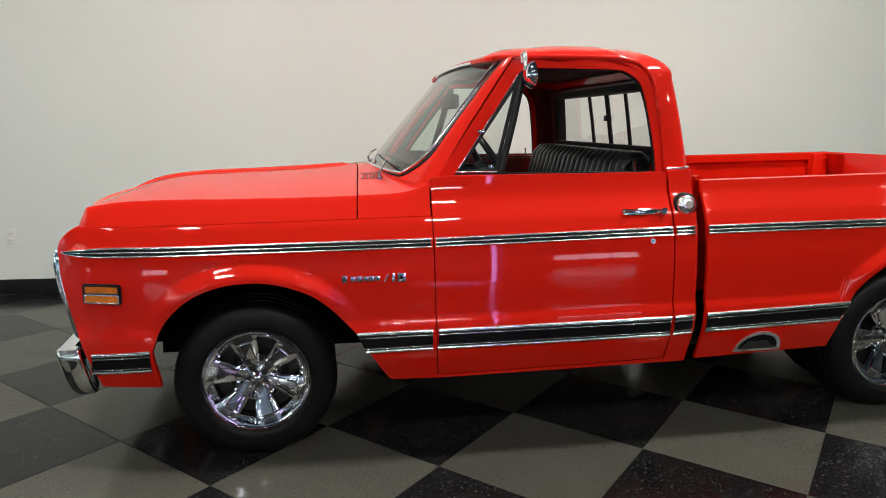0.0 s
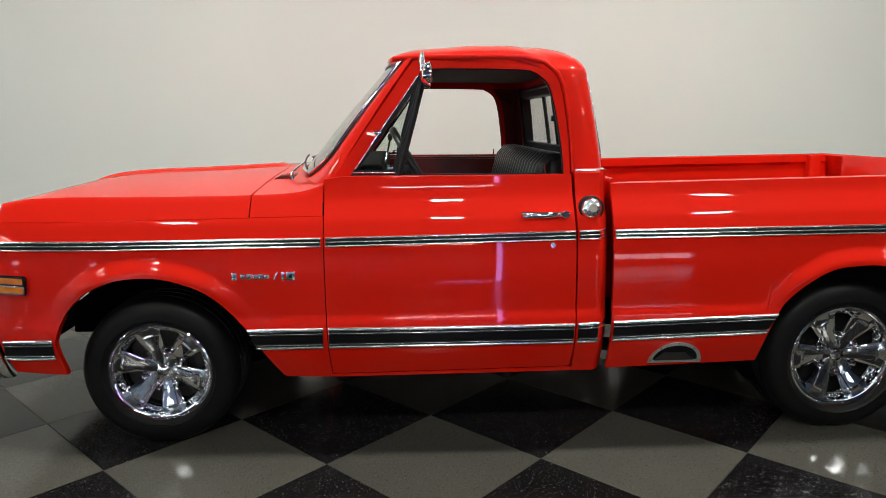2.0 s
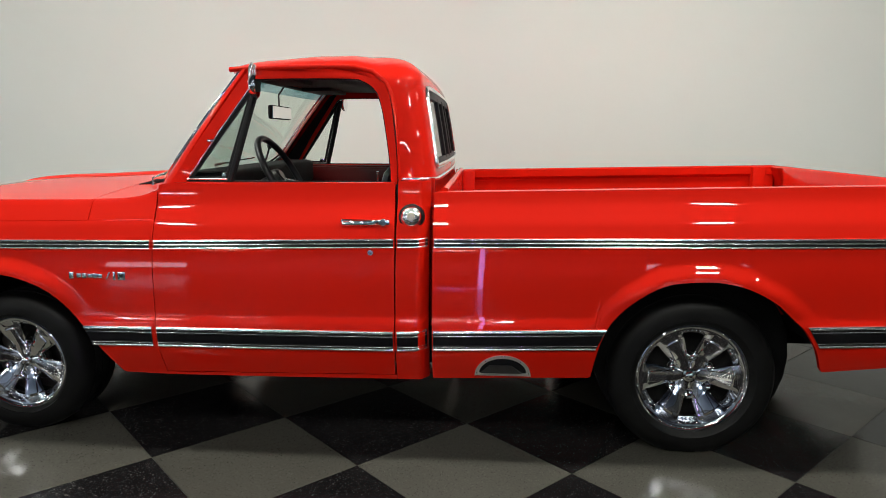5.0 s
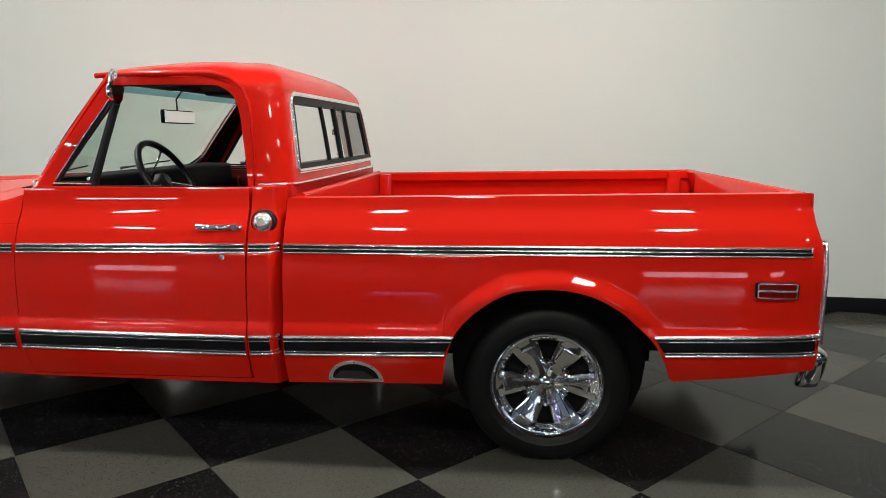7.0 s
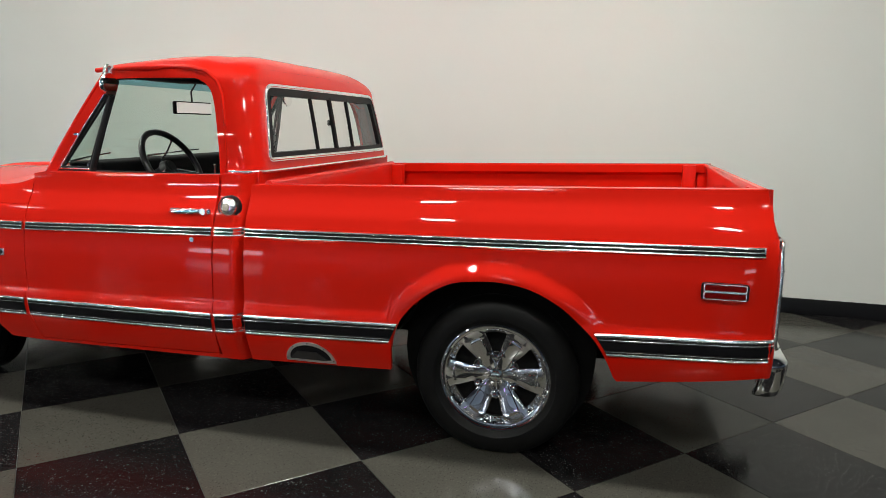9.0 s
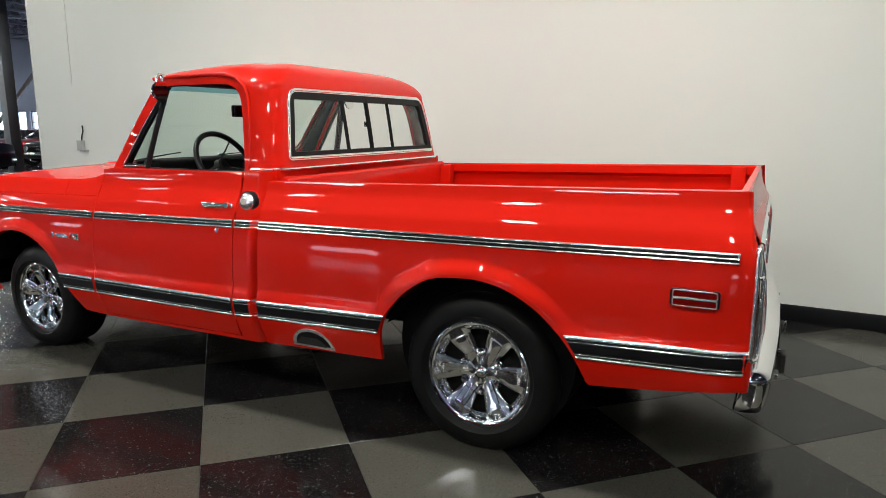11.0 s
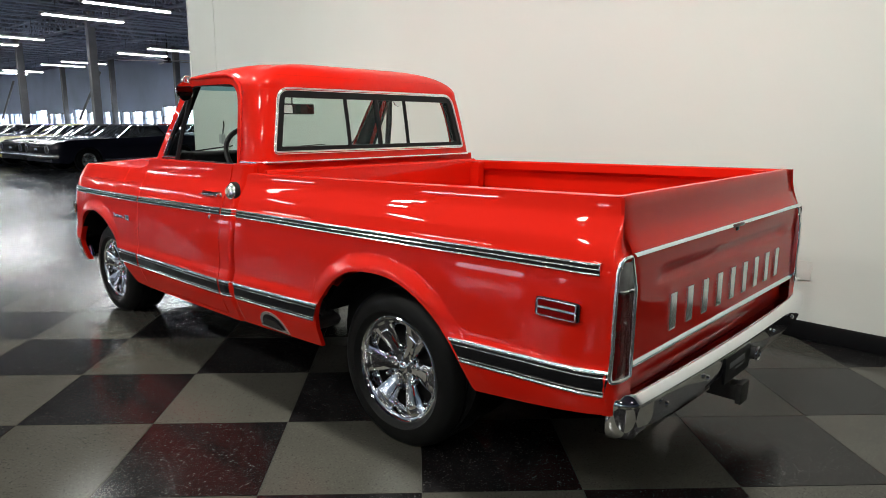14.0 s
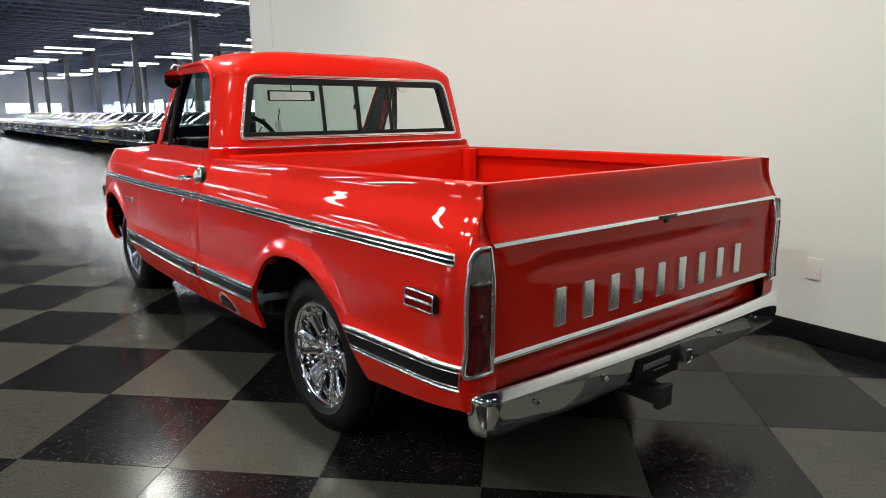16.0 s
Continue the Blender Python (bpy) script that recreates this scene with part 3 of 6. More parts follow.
PLAN = [(-0.80, -0.24), (-0.76, -0.2), (-0.72, -0.155), (-0.68, -0.118), (-0.62, -0.083), (-0.5, -0.045), (-0.35, -0.018), (-0.1, 0.0),
        (3.72, 0.0), (3.80, -0.003), (3.86, -0.009), (3.895, -0.016), (3.915, -0.022), (3.95, -0.036)]
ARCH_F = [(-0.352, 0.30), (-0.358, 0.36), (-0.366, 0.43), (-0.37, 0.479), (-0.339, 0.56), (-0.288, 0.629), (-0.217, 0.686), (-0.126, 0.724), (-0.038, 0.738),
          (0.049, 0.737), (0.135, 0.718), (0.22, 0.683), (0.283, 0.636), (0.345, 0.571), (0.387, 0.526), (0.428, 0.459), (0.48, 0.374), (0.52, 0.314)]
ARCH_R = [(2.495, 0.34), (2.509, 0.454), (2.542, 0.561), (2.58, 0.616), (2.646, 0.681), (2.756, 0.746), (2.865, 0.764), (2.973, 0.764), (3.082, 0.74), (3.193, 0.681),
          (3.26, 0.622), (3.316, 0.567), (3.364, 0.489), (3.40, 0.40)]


def rake(x):
    return 0.016 * x


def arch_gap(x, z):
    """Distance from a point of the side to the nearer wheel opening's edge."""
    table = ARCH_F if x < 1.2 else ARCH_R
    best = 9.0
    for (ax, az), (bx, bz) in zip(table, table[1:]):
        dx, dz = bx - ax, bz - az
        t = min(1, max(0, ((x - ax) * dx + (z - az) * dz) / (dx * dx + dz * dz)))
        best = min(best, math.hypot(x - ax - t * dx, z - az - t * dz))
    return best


def half_width(x, z, flare=True):
    w = smooth_table(SIDE, z - rake(x)) + smooth_table(PLAN, x)
    if flare and 0.26 < z < 0.95 and (-0.6 < x < 0.8 or 2.2 < x < 3.65):
        d = arch_gap(x, z)
        w += 0.021 * (1 - smoothstep(0.012, 0.08, d)) * smoothstep(0.54, 0.74, z)
    if x > 3.72:  # the tail stays upright beside the lamps
        w += 0.010 * smoothstep(3.72, 3.91, x) * smoothstep(0.66, 0.90, z) * (1 - smoothstep(0.95, 1.04, z))
    return w


def seam_z(x):
    return 0.957 + 0.024 * x if x < 0.7 else 0.975


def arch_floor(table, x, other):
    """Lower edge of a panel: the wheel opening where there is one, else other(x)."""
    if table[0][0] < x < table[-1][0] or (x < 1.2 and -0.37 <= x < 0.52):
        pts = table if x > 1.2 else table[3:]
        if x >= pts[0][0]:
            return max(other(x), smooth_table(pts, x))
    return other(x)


def side_rows(xs, lo, hi, nv, s, flare=True, bias=1.0):
    rows = []
    for x in xs:
        a, b = lo(x), hi(x)
        rows.append([(x, s * half_width(x, z, flare), z) for z in (a + (b - a) * (j / (nv - 1)) ** bias for j in range(nv))])
    return rows


def side_panel(name, xs, lo, hi, nv, s, parent, label="", depth=0.03, material=None, flare=True):
    vf = sheet(side_rows(xs, lo, hi, nv, s, flare), (0, -s, 0), depth)
    return mesh_object(name, *vf, material or RED, parent, label, 32)


def bottom_z(x):
    return lerp_table([(-0.75, 0.335), (-0.44, 0.322), (-0.35, 0.326), (0.5, 0.314), (0.72, 0.308), (1.7, 0.318), (1.83, 0.318), (1.85, 0.327), (2.5, 0.347), (3.4, 0.396), (3.65, 0.424), (3.96, 0.47)], x)


def door_front(z):
    return lerp_table([(0.30, 0.712), (0.44, 0.7), (0.6, 0.694), (0.9, 0.688), (1.12, 0.688)], z)


TAIL_LEAN = [(0.45, 0.0), (0.90, 0.0), (0.94, 0.006), (0.98, 0.028), (1.03, 0.046), (1.08, 0.054), (1.15, 0.060)]


def tail_point(u, v, d, s):
    """Rounded rear corner of the bed: u from 0 at the tailgate to 1 on the flank, raised by d."""
    w = math.sin(u * 1.2) / math.sin(1.2)
    outer = max(half_width(3.913, v), 0.874)
    a = 1.2 * w**5
    x = 3.926 - lerp_table(TAIL_LEAN, v) * (1 - 0.5 * u) + 0.028 * (1 - w**6)
    return (x + d * math.cos(a), s * (0.868 + (outer - 0.868) * w + d * math.sin(a)), v)


# ---- panels of both flanks ----
for s in (-1, 1):
    # the fender has a steep front edge of the wheel opening, so its nose is a panel of its own

    def nose_hi(x):
        return seam_z(x) - 0.004 - 0.02 * smoothstep(-0.6, -0.72, x)

    def nose_rows():
        rows = []
        for i in range(18):
            u = i / 17
            row = []
            for j in range(34):
                t = j / 33
                z = 0.328 + (nose_hi(-0.5) - 0.328) * t
                front = lerp_table([(0.32, -0.575), (0.45, -0.615), (0.6, -0.665), (0.72, -0.70), (0.80, -0.716), (0.86, -0.720), (0.89, -0.706), (0.92, -0.672), (0.94, -0.640), (0.96, -0.600)], z)
                rear = -0.37 + 0.015 * smoothstep(0.48, 0.33, z) if z < 0.479 else -0.37
                x = front + (rear - front) * u
                row.append((x, s * half_width(x, z), z))
            rows.append(row)
        return rows

    vf = sheet(nose_rows(), (0, -s, 0), 0.03)
    fx = sorted(set([round(v, 4) for v in np.arange(-0.37, 0.68, 0.0125)] + [0.685]))
    rows = []
    for x in fx:
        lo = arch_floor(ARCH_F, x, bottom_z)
        hi = seam_z(x) - 0.004
        rows.append([(x, s * half_width(x, z), z) for z in spread(lo, hi, 80)])
    rows.append([(door_front(z) + 0.0008, s * half_width(0.69, z), z) for z in spread(bottom_z(0.69), seam_z(0.69) - 0.004, 80)])
    v2, f2 = sheet(rows, (0, -s, 0), 0.035)
    o = len(vf[0])
    bm = mesh_bm(list(vf[0]) + list(v2), list(vf[1]) + [tuple(i + o for i in q) for q in f2])
    bmesh.ops.remove_doubles(bm, verts=bm.verts, dist=0.0004)
    part("front_fender", bm, RED, truck, "glossy red front fender", 32)

    # door skin
    dx = spread(0, 1, 46)
    rows = []
    for u in dx:
        row = []
        for t in spread(0, 1, 90):
            x_mid = 0.70 + 0.99 * u
            zb, zt = lerp_table([(0.70, 0.325), (1.70, 0.342)], x_mid), lerp_table([(0.70, 1.112), (0.76, 1.122), (1.70, 1.132)], x_mid)
            z = zb + (zt - zb) * t
            x0, x1 = door_front(z) + 0.005, lerp_table([(0.33, 1.69), (0.45, 1.697), (0.9, 1.695), (1.13, 1.687)], z)
            x = x0 + (x1 - x0) * u
            row.append((x, s * half_width(x, z), z))
        rows.append(row)
    mesh_object("door", *sheet(rows, (0, -s, 0), 0.035), RED, truck, "glossy red door with a bright belt strip", 32)
    # rocker below the door
    side_panel("rocker_panel", spread(0.705, 1.70, 24), lambda x: bottom_z(x), lambda x: lerp_table([(0.70, 0.321), (1.70, 0.338)], x), 4, s, truck, depth=0.12)
    # cab corner behind the door
    rows = []
    for x in spread(1.702, 1.832, 16):
        pull = 0.055 * smoothstep(1.785, 1.845, x) ** 1.4
        zt = 1.138
        rows.append([(x, s * (half_width(x, z) - pull), z) for z in spread(bottom_z(x), zt, 90)])
    mesh_object("cab_corner", *sheet(rows, (0, -s, 0), 0.04), RED, truck, "", 32)

    # bed side: front part, over the wheel, and tail
    def bed_top(x):
        return 1.094 + 0.0228 * (x - 1.86)

    bx = sorted(set([1.85] + [round(v, 4) for v in np.arange(1.87, 2.49, 0.04)] + [round(v, 4) for v in np.arange(2.495, 3.41, 0.0125)]
                    + [round(v, 4) for v in np.arange(3.42, 3.70, 0.035)] + [round(v, 4) for v in np.arange(3.70, 3.905, 0.015)] + [3.913]))
    rows = []
    for x in bx:
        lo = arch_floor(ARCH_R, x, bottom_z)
        row = []
        for z in spread(lo, bed_top(x), 90):
            xx = x
            if x > 3.80:  # the tail leans in towards its top
                lean = lerp_table(TAIL_LEAN, z)
                xx = x - 0.26 * lean * (x - 3.80) / 0.113
            row.append((xx, s * half_width(x, z), z))
        rows.append(row)
    zs = spread(bottom_z(3.913), bed_top(3.913), 90)
    rows += [[tail_point(u, z, 0.0, s) for z in zs] for u in spread(0.97, 0.0, 18)]
    mesh_object("bed_side", *sheet(rows, (0, -s, 0), 0.02), RED, truck, "glossy red outer bed side with flared wheel opening", 32)
    # top rail and inner bed wall
    rows = []
    for x in spread(1.862, 3.886, 40):
        z, w = bed_top(x), half_width(x, bed_top(x))
        rows.append([(x, s * (w - 0.001), z - 0.004), (x, s * (w - 0.006), z + 0.001), (x, s * (w - 0.03), z + 0.002), (x, s * (w - 0.062), z + 0.001), (x, s * (w - 0.07), z - 0.006),
                     (x, s * (w - 0.07), z - 0.05), (x, s * (w - 0.04), z - 0.07), (x, s * (w - 0.045), 0.82), (x, s * 0.80, 0.79), (x, s * 0.80, 0.62)])
    mesh_object("bed_rail", *sheet(rows), RED, truck, "", 30)
    for x in (1.94, 3.78):
        part("stake_pocket", box_bm((0.075, 0.06, 0.44), (x, s * 0.800, bed_top(x) - 0.226), 0.006), RED, truck)
    # inner wheel housing, black for the shade in the arch though its paint is red
    wb = bmesh.new()
    bmesh.ops.create_cone(wb, cap_ends=True, segments=28, radius1=0.40, radius2=0.40, depth=0.28, matrix=pose(2.925, s * 0.70, 0.42, 90))
    part("shaded_wheel_housing", wb, UNDER, truck)

# ---- hood, cowl, nose ----
def shoulder_z(x):
    return smooth_table([(-0.66, 0.985), (-0.62, 1.004), (-0.55, 1.02), (-0.45, 1.033), (0.0, 1.042), (0.4, 1.05), (0.6, 1.064), (0.69, 1.09)], x)


def crown(x):
    return smooth_table([(-0.66, 0.0), (-0.6, 0.012), (-0.52, 0.036), (-0.29, 0.062), (0.0, 0.078), (0.46, 0.104), (0.7, 0.105)], x)


ACROSS = [1.0, 0.9965, 0.992, 0.985, 0.975, 0.962, 0.945, 0.92, 0.88, 0.83, 0.77, 0.70, 0.62, 0.54, 0.47, 0.445, 0.425, 0.41, 0.395, 0.375, 0.32, 0.24, 0.16, 0.10, 0.07, 0.056, 0.048, 0.041, 0.034, 0.026, 0.016, 0.0]


def top_point(x, q, s):
    """Point of hood or cowl: q runs from 1 at the flank seam to 0 at the middle."""
    zs, sh = seam_z(x), shoulder_z(x)
    if q > 0.92:
        t = (1 - q) / 0.08
        z = zs + (sh - zs) * (1 - (1 - t) ** 1.8)
        y = half_width(x, min(z, 1.06 + rake(x)), False) - 0.012 * t * t
    else:
        y0 = half_width(x, min(sh, 1.06 + rake(x)), False) - 0.012
        y = y0 * q / 0.92
        z = sh + crown(x) * (1 - (q / 0.92) ** 1.7) * 0.66
        # narrow rounded rib along the middle
        z += 0.013 * math.sqrt(max(0.0, 1 - (q / 0.05) ** 2)) * smoothstep(-0.70, -0.64, x) * (1 - smoothstep(0.395, 0.415, x))
    return (x, s * y, z)


def hood_front(q):
    """The front edge bows forward towards the middle."""
    return -0.598 - 0.13 * (1 - min(1.0, q / 0.94) ** 2.2)


def hood_rear(q):
    return smooth_table([(0.0, 0.445), (0.2, 0.44), (0.55, 0.422), (0.93, 0.402), (1.0, 0.398)], q)


def screen_base(q):
    return smooth_table([(0.0, 0.54), (0.4, 0.56), (0.65, 0.61), (0.78, 0.65), (0.86, 0.678), (0.93, 0.685), (1.0, 0.686)], q)


full = [(q, -1) for q in ACROSS] + [(q, 1) for q in ACROSS[-2::-1]]
rows = []
for u in [0, 0.01, 0.025, 0.045, 0.07, 0.1, 0.13, 0.16] + spread(0.2, 1.0, 28):
    rows.append([top_point(hood_front(q) + (hood_rear(q) - hood_front(q)) * u, q, s) for q, s in full])
lip = [(p[0] - 0.008, p[1] * 0.998, p[2] - 0.014) for p in rows[0]]
lip2 = [(p[0] - 0.040, p[1] * 0.985, p[2] - 0.075) for p in rows[0]]
mesh_object("hood", *sheet([lip2, lip] + rows, (0, 0, -1), 0.02), RED, truck, "glossy red hood with a narrow rib along the middle", 30)
rows = []
for u in spread(0, 1, 12):
    rows.append([top_point(hood_rear(q) + 0.005 + (screen_base(q) - hood_rear(q) - 0.005) * u, q, s) for q, s in full])
cowl = mesh_object("cowl", *sheet(rows, (0, 0, -1), 0.02), RED, truck, "red cowl panel with dark air slots", 30)
for s in (-1, 1):
    for k in range(5):
        pts = []
        for q in spread(0.44, 0.60, 9):
            p = top_point(hood_rear(q) + 0.022 + 0.016 * k + 0.01 * math.sin((q - 0.44) / 0.16 * math.pi), q, s)
            pts.append((p[0], p[1], p[2] + 0.002))
        tube_part("air_slot", pts, 0.0028, BLACK, cowl, segs=6)

# nose panel, grille and headlights
rows = []
for y in spread(-0.80, 0.80, 24):
    bow = -0.05 * (1 - (y / 0.8) ** 2)
    rows.append([(-0.665 + bow * 0.4 + 0.05 * (abs(y) / 0.8) ** 4, y, 0.945), (-0.69 + bow * 0.5 + 0.06 * (abs(y) / 0.8) ** 4, y, 0.90), (-0.70 + bow * 0.5 + 0.06 * (abs(y) / 0.8) ** 4, y, 0.86)])
mesh_object("nose_panel", *sheet(rows, (1, 0, 0), 0.03), RED, truck)
grille = part("grille", box_bm((0.03, 1.5, 0.36), (-0.66, 0, 0.67), 0.01), BLACK, truck, "black grille with bright bars")
for k in range(6):
    part("grille_bar", box_bm((0.03, 1.06, 0.014), (-0.685, 0, 0.54 + 0.055 * k), 0.004), BRUSHED, grille)
for s in (-1, 1):
    hl = part("headlight", cyl_bm(0.09, 0.09, 0.04, pose(-0.69, s * 0.62, 0.69, 0, 90), 28, bevel=0.008), LENS_CLEAR, truck)
    part("headlight_ring", lathe_bm([(0.088, 0), (0.104, 0.005), (0.108, 0.02), (0.1, 0.035), (0.088, 0.03)], 28, pose(-0.70, s * 0.62, 0.69, 0, -90), True), CHROME, hl)
loop = rounded([(-0.80, 0.50), (0.80, 0.50), (0.815, 0.62), (0.80, 0.835), (-0.80, 0.835), (-0.815, 0.62)], 0.05)


mesh_object("grille_surround", *tube([(-0.772 + 0.06 * (abs(u) / 0.82) ** 3 + 0.05 * smoothstep(0.80, 0.48, v), u, v) for u, v in divided(loop, 4)], 0.024, 12, True),
            CHROME, truck, "bright chrome grille surround", 60)


def bumper(path, profile, name, label):
    """Sweep a bumper section (out, z) along a plan path."""
    rows = []
    pts = [Vector(p) for p in path]
    for i, p in enumerate(pts):
        a, b = pts[max(i - 1, 0)], pts[min(i + 1, len(pts) - 1)]
        t = (b - a).normalized()
        nrm = Vector((t.y, -t.x))
        rows.append([(p.x + nrm.x * o, p.y + nrm.y * o, z) for o, z in profile])
    # the ends are cut at a slant and turned in
    way = 1 if pts[len(pts) // 2].x > pts[0].x else -1
    for k in range(len(rows)):
        e = max(0.0, 1 - min(k, len(rows) - 1 - k) / 5)
        rows[k] = [(x + way * (z - 0.47) * 0.15 * e, y * (1 - 0.004 * e), z) for x, y, z in rows[k]]
    for end in (0, -1):
        turned = [[(x - way * dx, y * dy, 0.47 + (z - 0.47) * dz) for x, y, z in rows[end]] for dx, dy, dz in ((0.007, 0.995, 0.985), (0.010, 0.984, 0.96), (0.008, 0.965, 0.93))]
        rows = turned[::-1] + rows if end == 0 else rows + turned
    return mesh_object(name, *sheet(rows), CHROME, truck, label, 45)


def corner_path(x_end, x_face, half, r, bow, n=8):
    """Plan path of a bumper from one end round to the other, as seen for the rear (+x outward)."""
    pts = [(x_end, -half)]
    d = 1 if x_face > x_end else -1
    for k in range(n + 1):
        a = math.pi / 2 * k / n
        pts.append((x_face - d * r + d * r * math.sin(a), -half + r - r * math.cos(a)))
    for y in spread(-half + r, half - r, 25)[1:-1]:
        pts.append((x_face + d * bow * (1 - (y / (half - r)) ** 2), y))
    for p in pts[n + 1 :: -1]:
        pts.append((p[0], -p[1]))
    return pts


REAR_SECTION = [(-0.118, 0.527), (-0.080, 0.530), (-0.046, 0.532), (-0.038, 0.5315), (-0.031, 0.5295), (-0.024, 0.525), (-0.0165, 0.519), (-0.012, 0.5145), (-0.009, 0.509), (-0.0075, 0.502), (-0.0075, 0.494), (-0.009, 0.480), (-0.012, 0.455), (-0.016, 0.430), (-0.022, 0.405), (-0.032, 0.381), (-0.040, 0.377), (-0.036, 0.405), (-0.03, 0.455), (-0.026, 0.505)]
bumper(corner_path(3.925, 4.025, 0.955, 0.085, 0.025), REAR_SECTION, "rear_bumper", "polished chrome rear bumper")
FRONT_SECTION = [(-0.06, 0.478), (-0.02, 0.478), (0.0, 0.47), (0.008, 0.452), (0.004, 0.43), (-0.004, 0.40), (-0.018, 0.35), (-0.035, 0.305), (-0.055, 0.282), (-0.07, 0.29), (-0.06, 0.38)]
pts = [(-x, -y) for x, y in corner_path(0.655, 0.745, 0.90, 0.075, 0.03)]
bumper(pts, FRONT_SECTION, "front_bumper", "polished chrome front bumper")

# ---- cab: pillars, roof, glass ----
CORNER = 0.098


def house_w(z):
    """Half width of the cab above the belt."""
    return smooth_table([(1.10, 0.866), (1.2, 0.853), (1.35, 0.830), (1.5, 0.800), (1.6, 0.776)], z)


def back_x(z):
    return smooth_table([(0.6, 1.835), (1.10, 1.852), (1.30, 1.826), (1.46, 1.800), (1.56, 1.780), (1.62, 1.765)], z)


def back_point(y, z, out=0.0):
    """Point on the back of the cab at y, raised by out."""
    w, xb, r = house_w(z), back_x(z), CORNER
    back = w - r
    if abs(y) <= back:
        return (xb + 0.012 * (1 - (y / back) ** 2) + out, y, z)
    a = math.acos(max(-1, min(1, (abs(y) - back) / r)))
    return (xb - r + (r + out) * math.sin(a), math.copysign(back + (r + out) * math.cos(a), y), z)


def win_half(z):
    return 0.758 - (z - 1.185) * 0.215


# back wall in five fields round the window opening
HOLE = (1.216, 1.489)


def hole_half(z):
    return win_half(z) - 0.046


bm = bmesh.new()


def add_rows(bm, rows):
    vs = [[bm.verts.new(p) for p in r] for r in rows]
    for a, b in zip(vs, vs[1:]):
        for i in range(len(a) - 1):
            bm.faces.new((a[i], a[i + 1], b[i + 1], b[i]))


zrows = spread(1.135, HOLE[0], 5)[:-1] + spread(HOLE[0], HOLE[1], 12) + spread(HOLE[1], 1.548, 5)[1:]
for s in (-1, 1):
    rows = []
    for z in zrows:
        w, xb, r = house_w(z), back_x(z), CORNER
        x0 = lerp_table([(1.1, 1.70), (1.3, 1.688), (1.45, 1.668), (1.50, 1.65), (1.548, 1.612)], z)
        row = [(x0 + (xb - r - x0) * t, s * w, z) for t in spread(0, 1, 5)]
        row += [(xb - r + r * math.sin(a), s * (w - r + r * math.cos(a)), z) for a in spread(0, math.pi / 2, 9)[1:]]
        y1 = min(hole_half(z), w - r)
        row += [back_point(s * y, z) for y in spread(w - r, y1, 3)[1:]]
        rows.append(row)
    add_rows(bm, rows)
for z0, z1, n in ((1.135, HOLE[0], 5), (HOLE[1], 1.548, 5)):
    add_rows(bm, [[back_point(y, z) for y in spread(-min(hole_half(z), house_w(z) - CORNER), min(hole_half(z), house_w(z) - CORNER), 17)] for z in spread(z0, z1, n)])
bmesh.ops.remove_doubles(bm, verts=bm.verts, dist=0.002)
cab_back = part("cab_back", bm, RED, truck, "glossy red rear cab shell", 35)
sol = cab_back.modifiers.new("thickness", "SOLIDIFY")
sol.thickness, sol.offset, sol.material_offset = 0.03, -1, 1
cab_back.data.materials.append(RED_SHADED)
part("cab_lower_back", box_bm((0.02, 1.69, 0.63), (1.836, 0, 0.832)), RED, truck)

# rear window: bright surround, dark sliding frame, panes
wl = rounded([(-win_half(1.185), 1.185), (win_half(1.185), 1.185), (win_half(1.535), 1.535), (-win_half(1.535), 1.535)], [0.035, 0.035, 0.075, 0.075], 7)
wl = divided(wl, 5)
rw = mesh_object("rear_window", *slab(wl, lambda u, v, w: back_point(u, v, 0.001 + w), 0.009, inset(wl, 0.017)), BRUSHED, truck, "sliding rear window with bright surround and black frame", 30)
mesh_object("window_bead", *tube([back_point(u, v, 0.007) for u, v in inset(wl, 0.0085)], 0.0068, 8, True), BRUSHED, rw, "", 70)
wb = inset(wl, 0.0175)
hole_loop = rounded([(-hole_half(HOLE[0]), HOLE[0]), (hole_half(HOLE[0]), HOLE[0]), (hole_half(HOLE[1]), HOLE[1]), (-hole_half(HOLE[1]), HOLE[1])], 0.02, 7)
hole_loop = divided(hole_loop, 5)
mesh_object("window_gasket", *slab(wb, lambda u, v, w: back_point(u, v, -0.042 + w), 0.047, inset(hole_loop, 0.007)), GASKET, rw)
for y in (-0.235, 0.0, 0.235):
    pts = [back_point(y, z, -0.004) for z in (1.213, 1.36, 1.494)]
    tube_part("window_bar", pts, 0.011 if y else 0.014, GASKET, rw, segs=6)
part("latch", box_bm((0.02, 0.03, 0.03), back_point(0.0, 1.36, -0.02), 0.004), GASKET, rw)
pane = mesh_object("pane", *sheet([[back_point(y, z, -0.006) for y in spread(-hole_half(z) - 0.005, hole_half(z) + 0.005, 13)] for z in (1.211, 1.36, 1.495)]), GLASS_REAR, rw)
pane.visible_shadow = False

# dark lining of the cab's back; inner posts in red darkened for shade
lining = [(u * 1.10, 1.35 + (v - 1.35) * (1.22 if v > 1.35 else 1.5)) for u, v in hole_loop]
mesh_object("back_lining", *slab(lining, lambda u, v, w: back_point(max(-0.72, min(0.72, u)), v, -0.046 + w), 0.006, hole_loop), LINER, truck, "dark lining behind the seat")
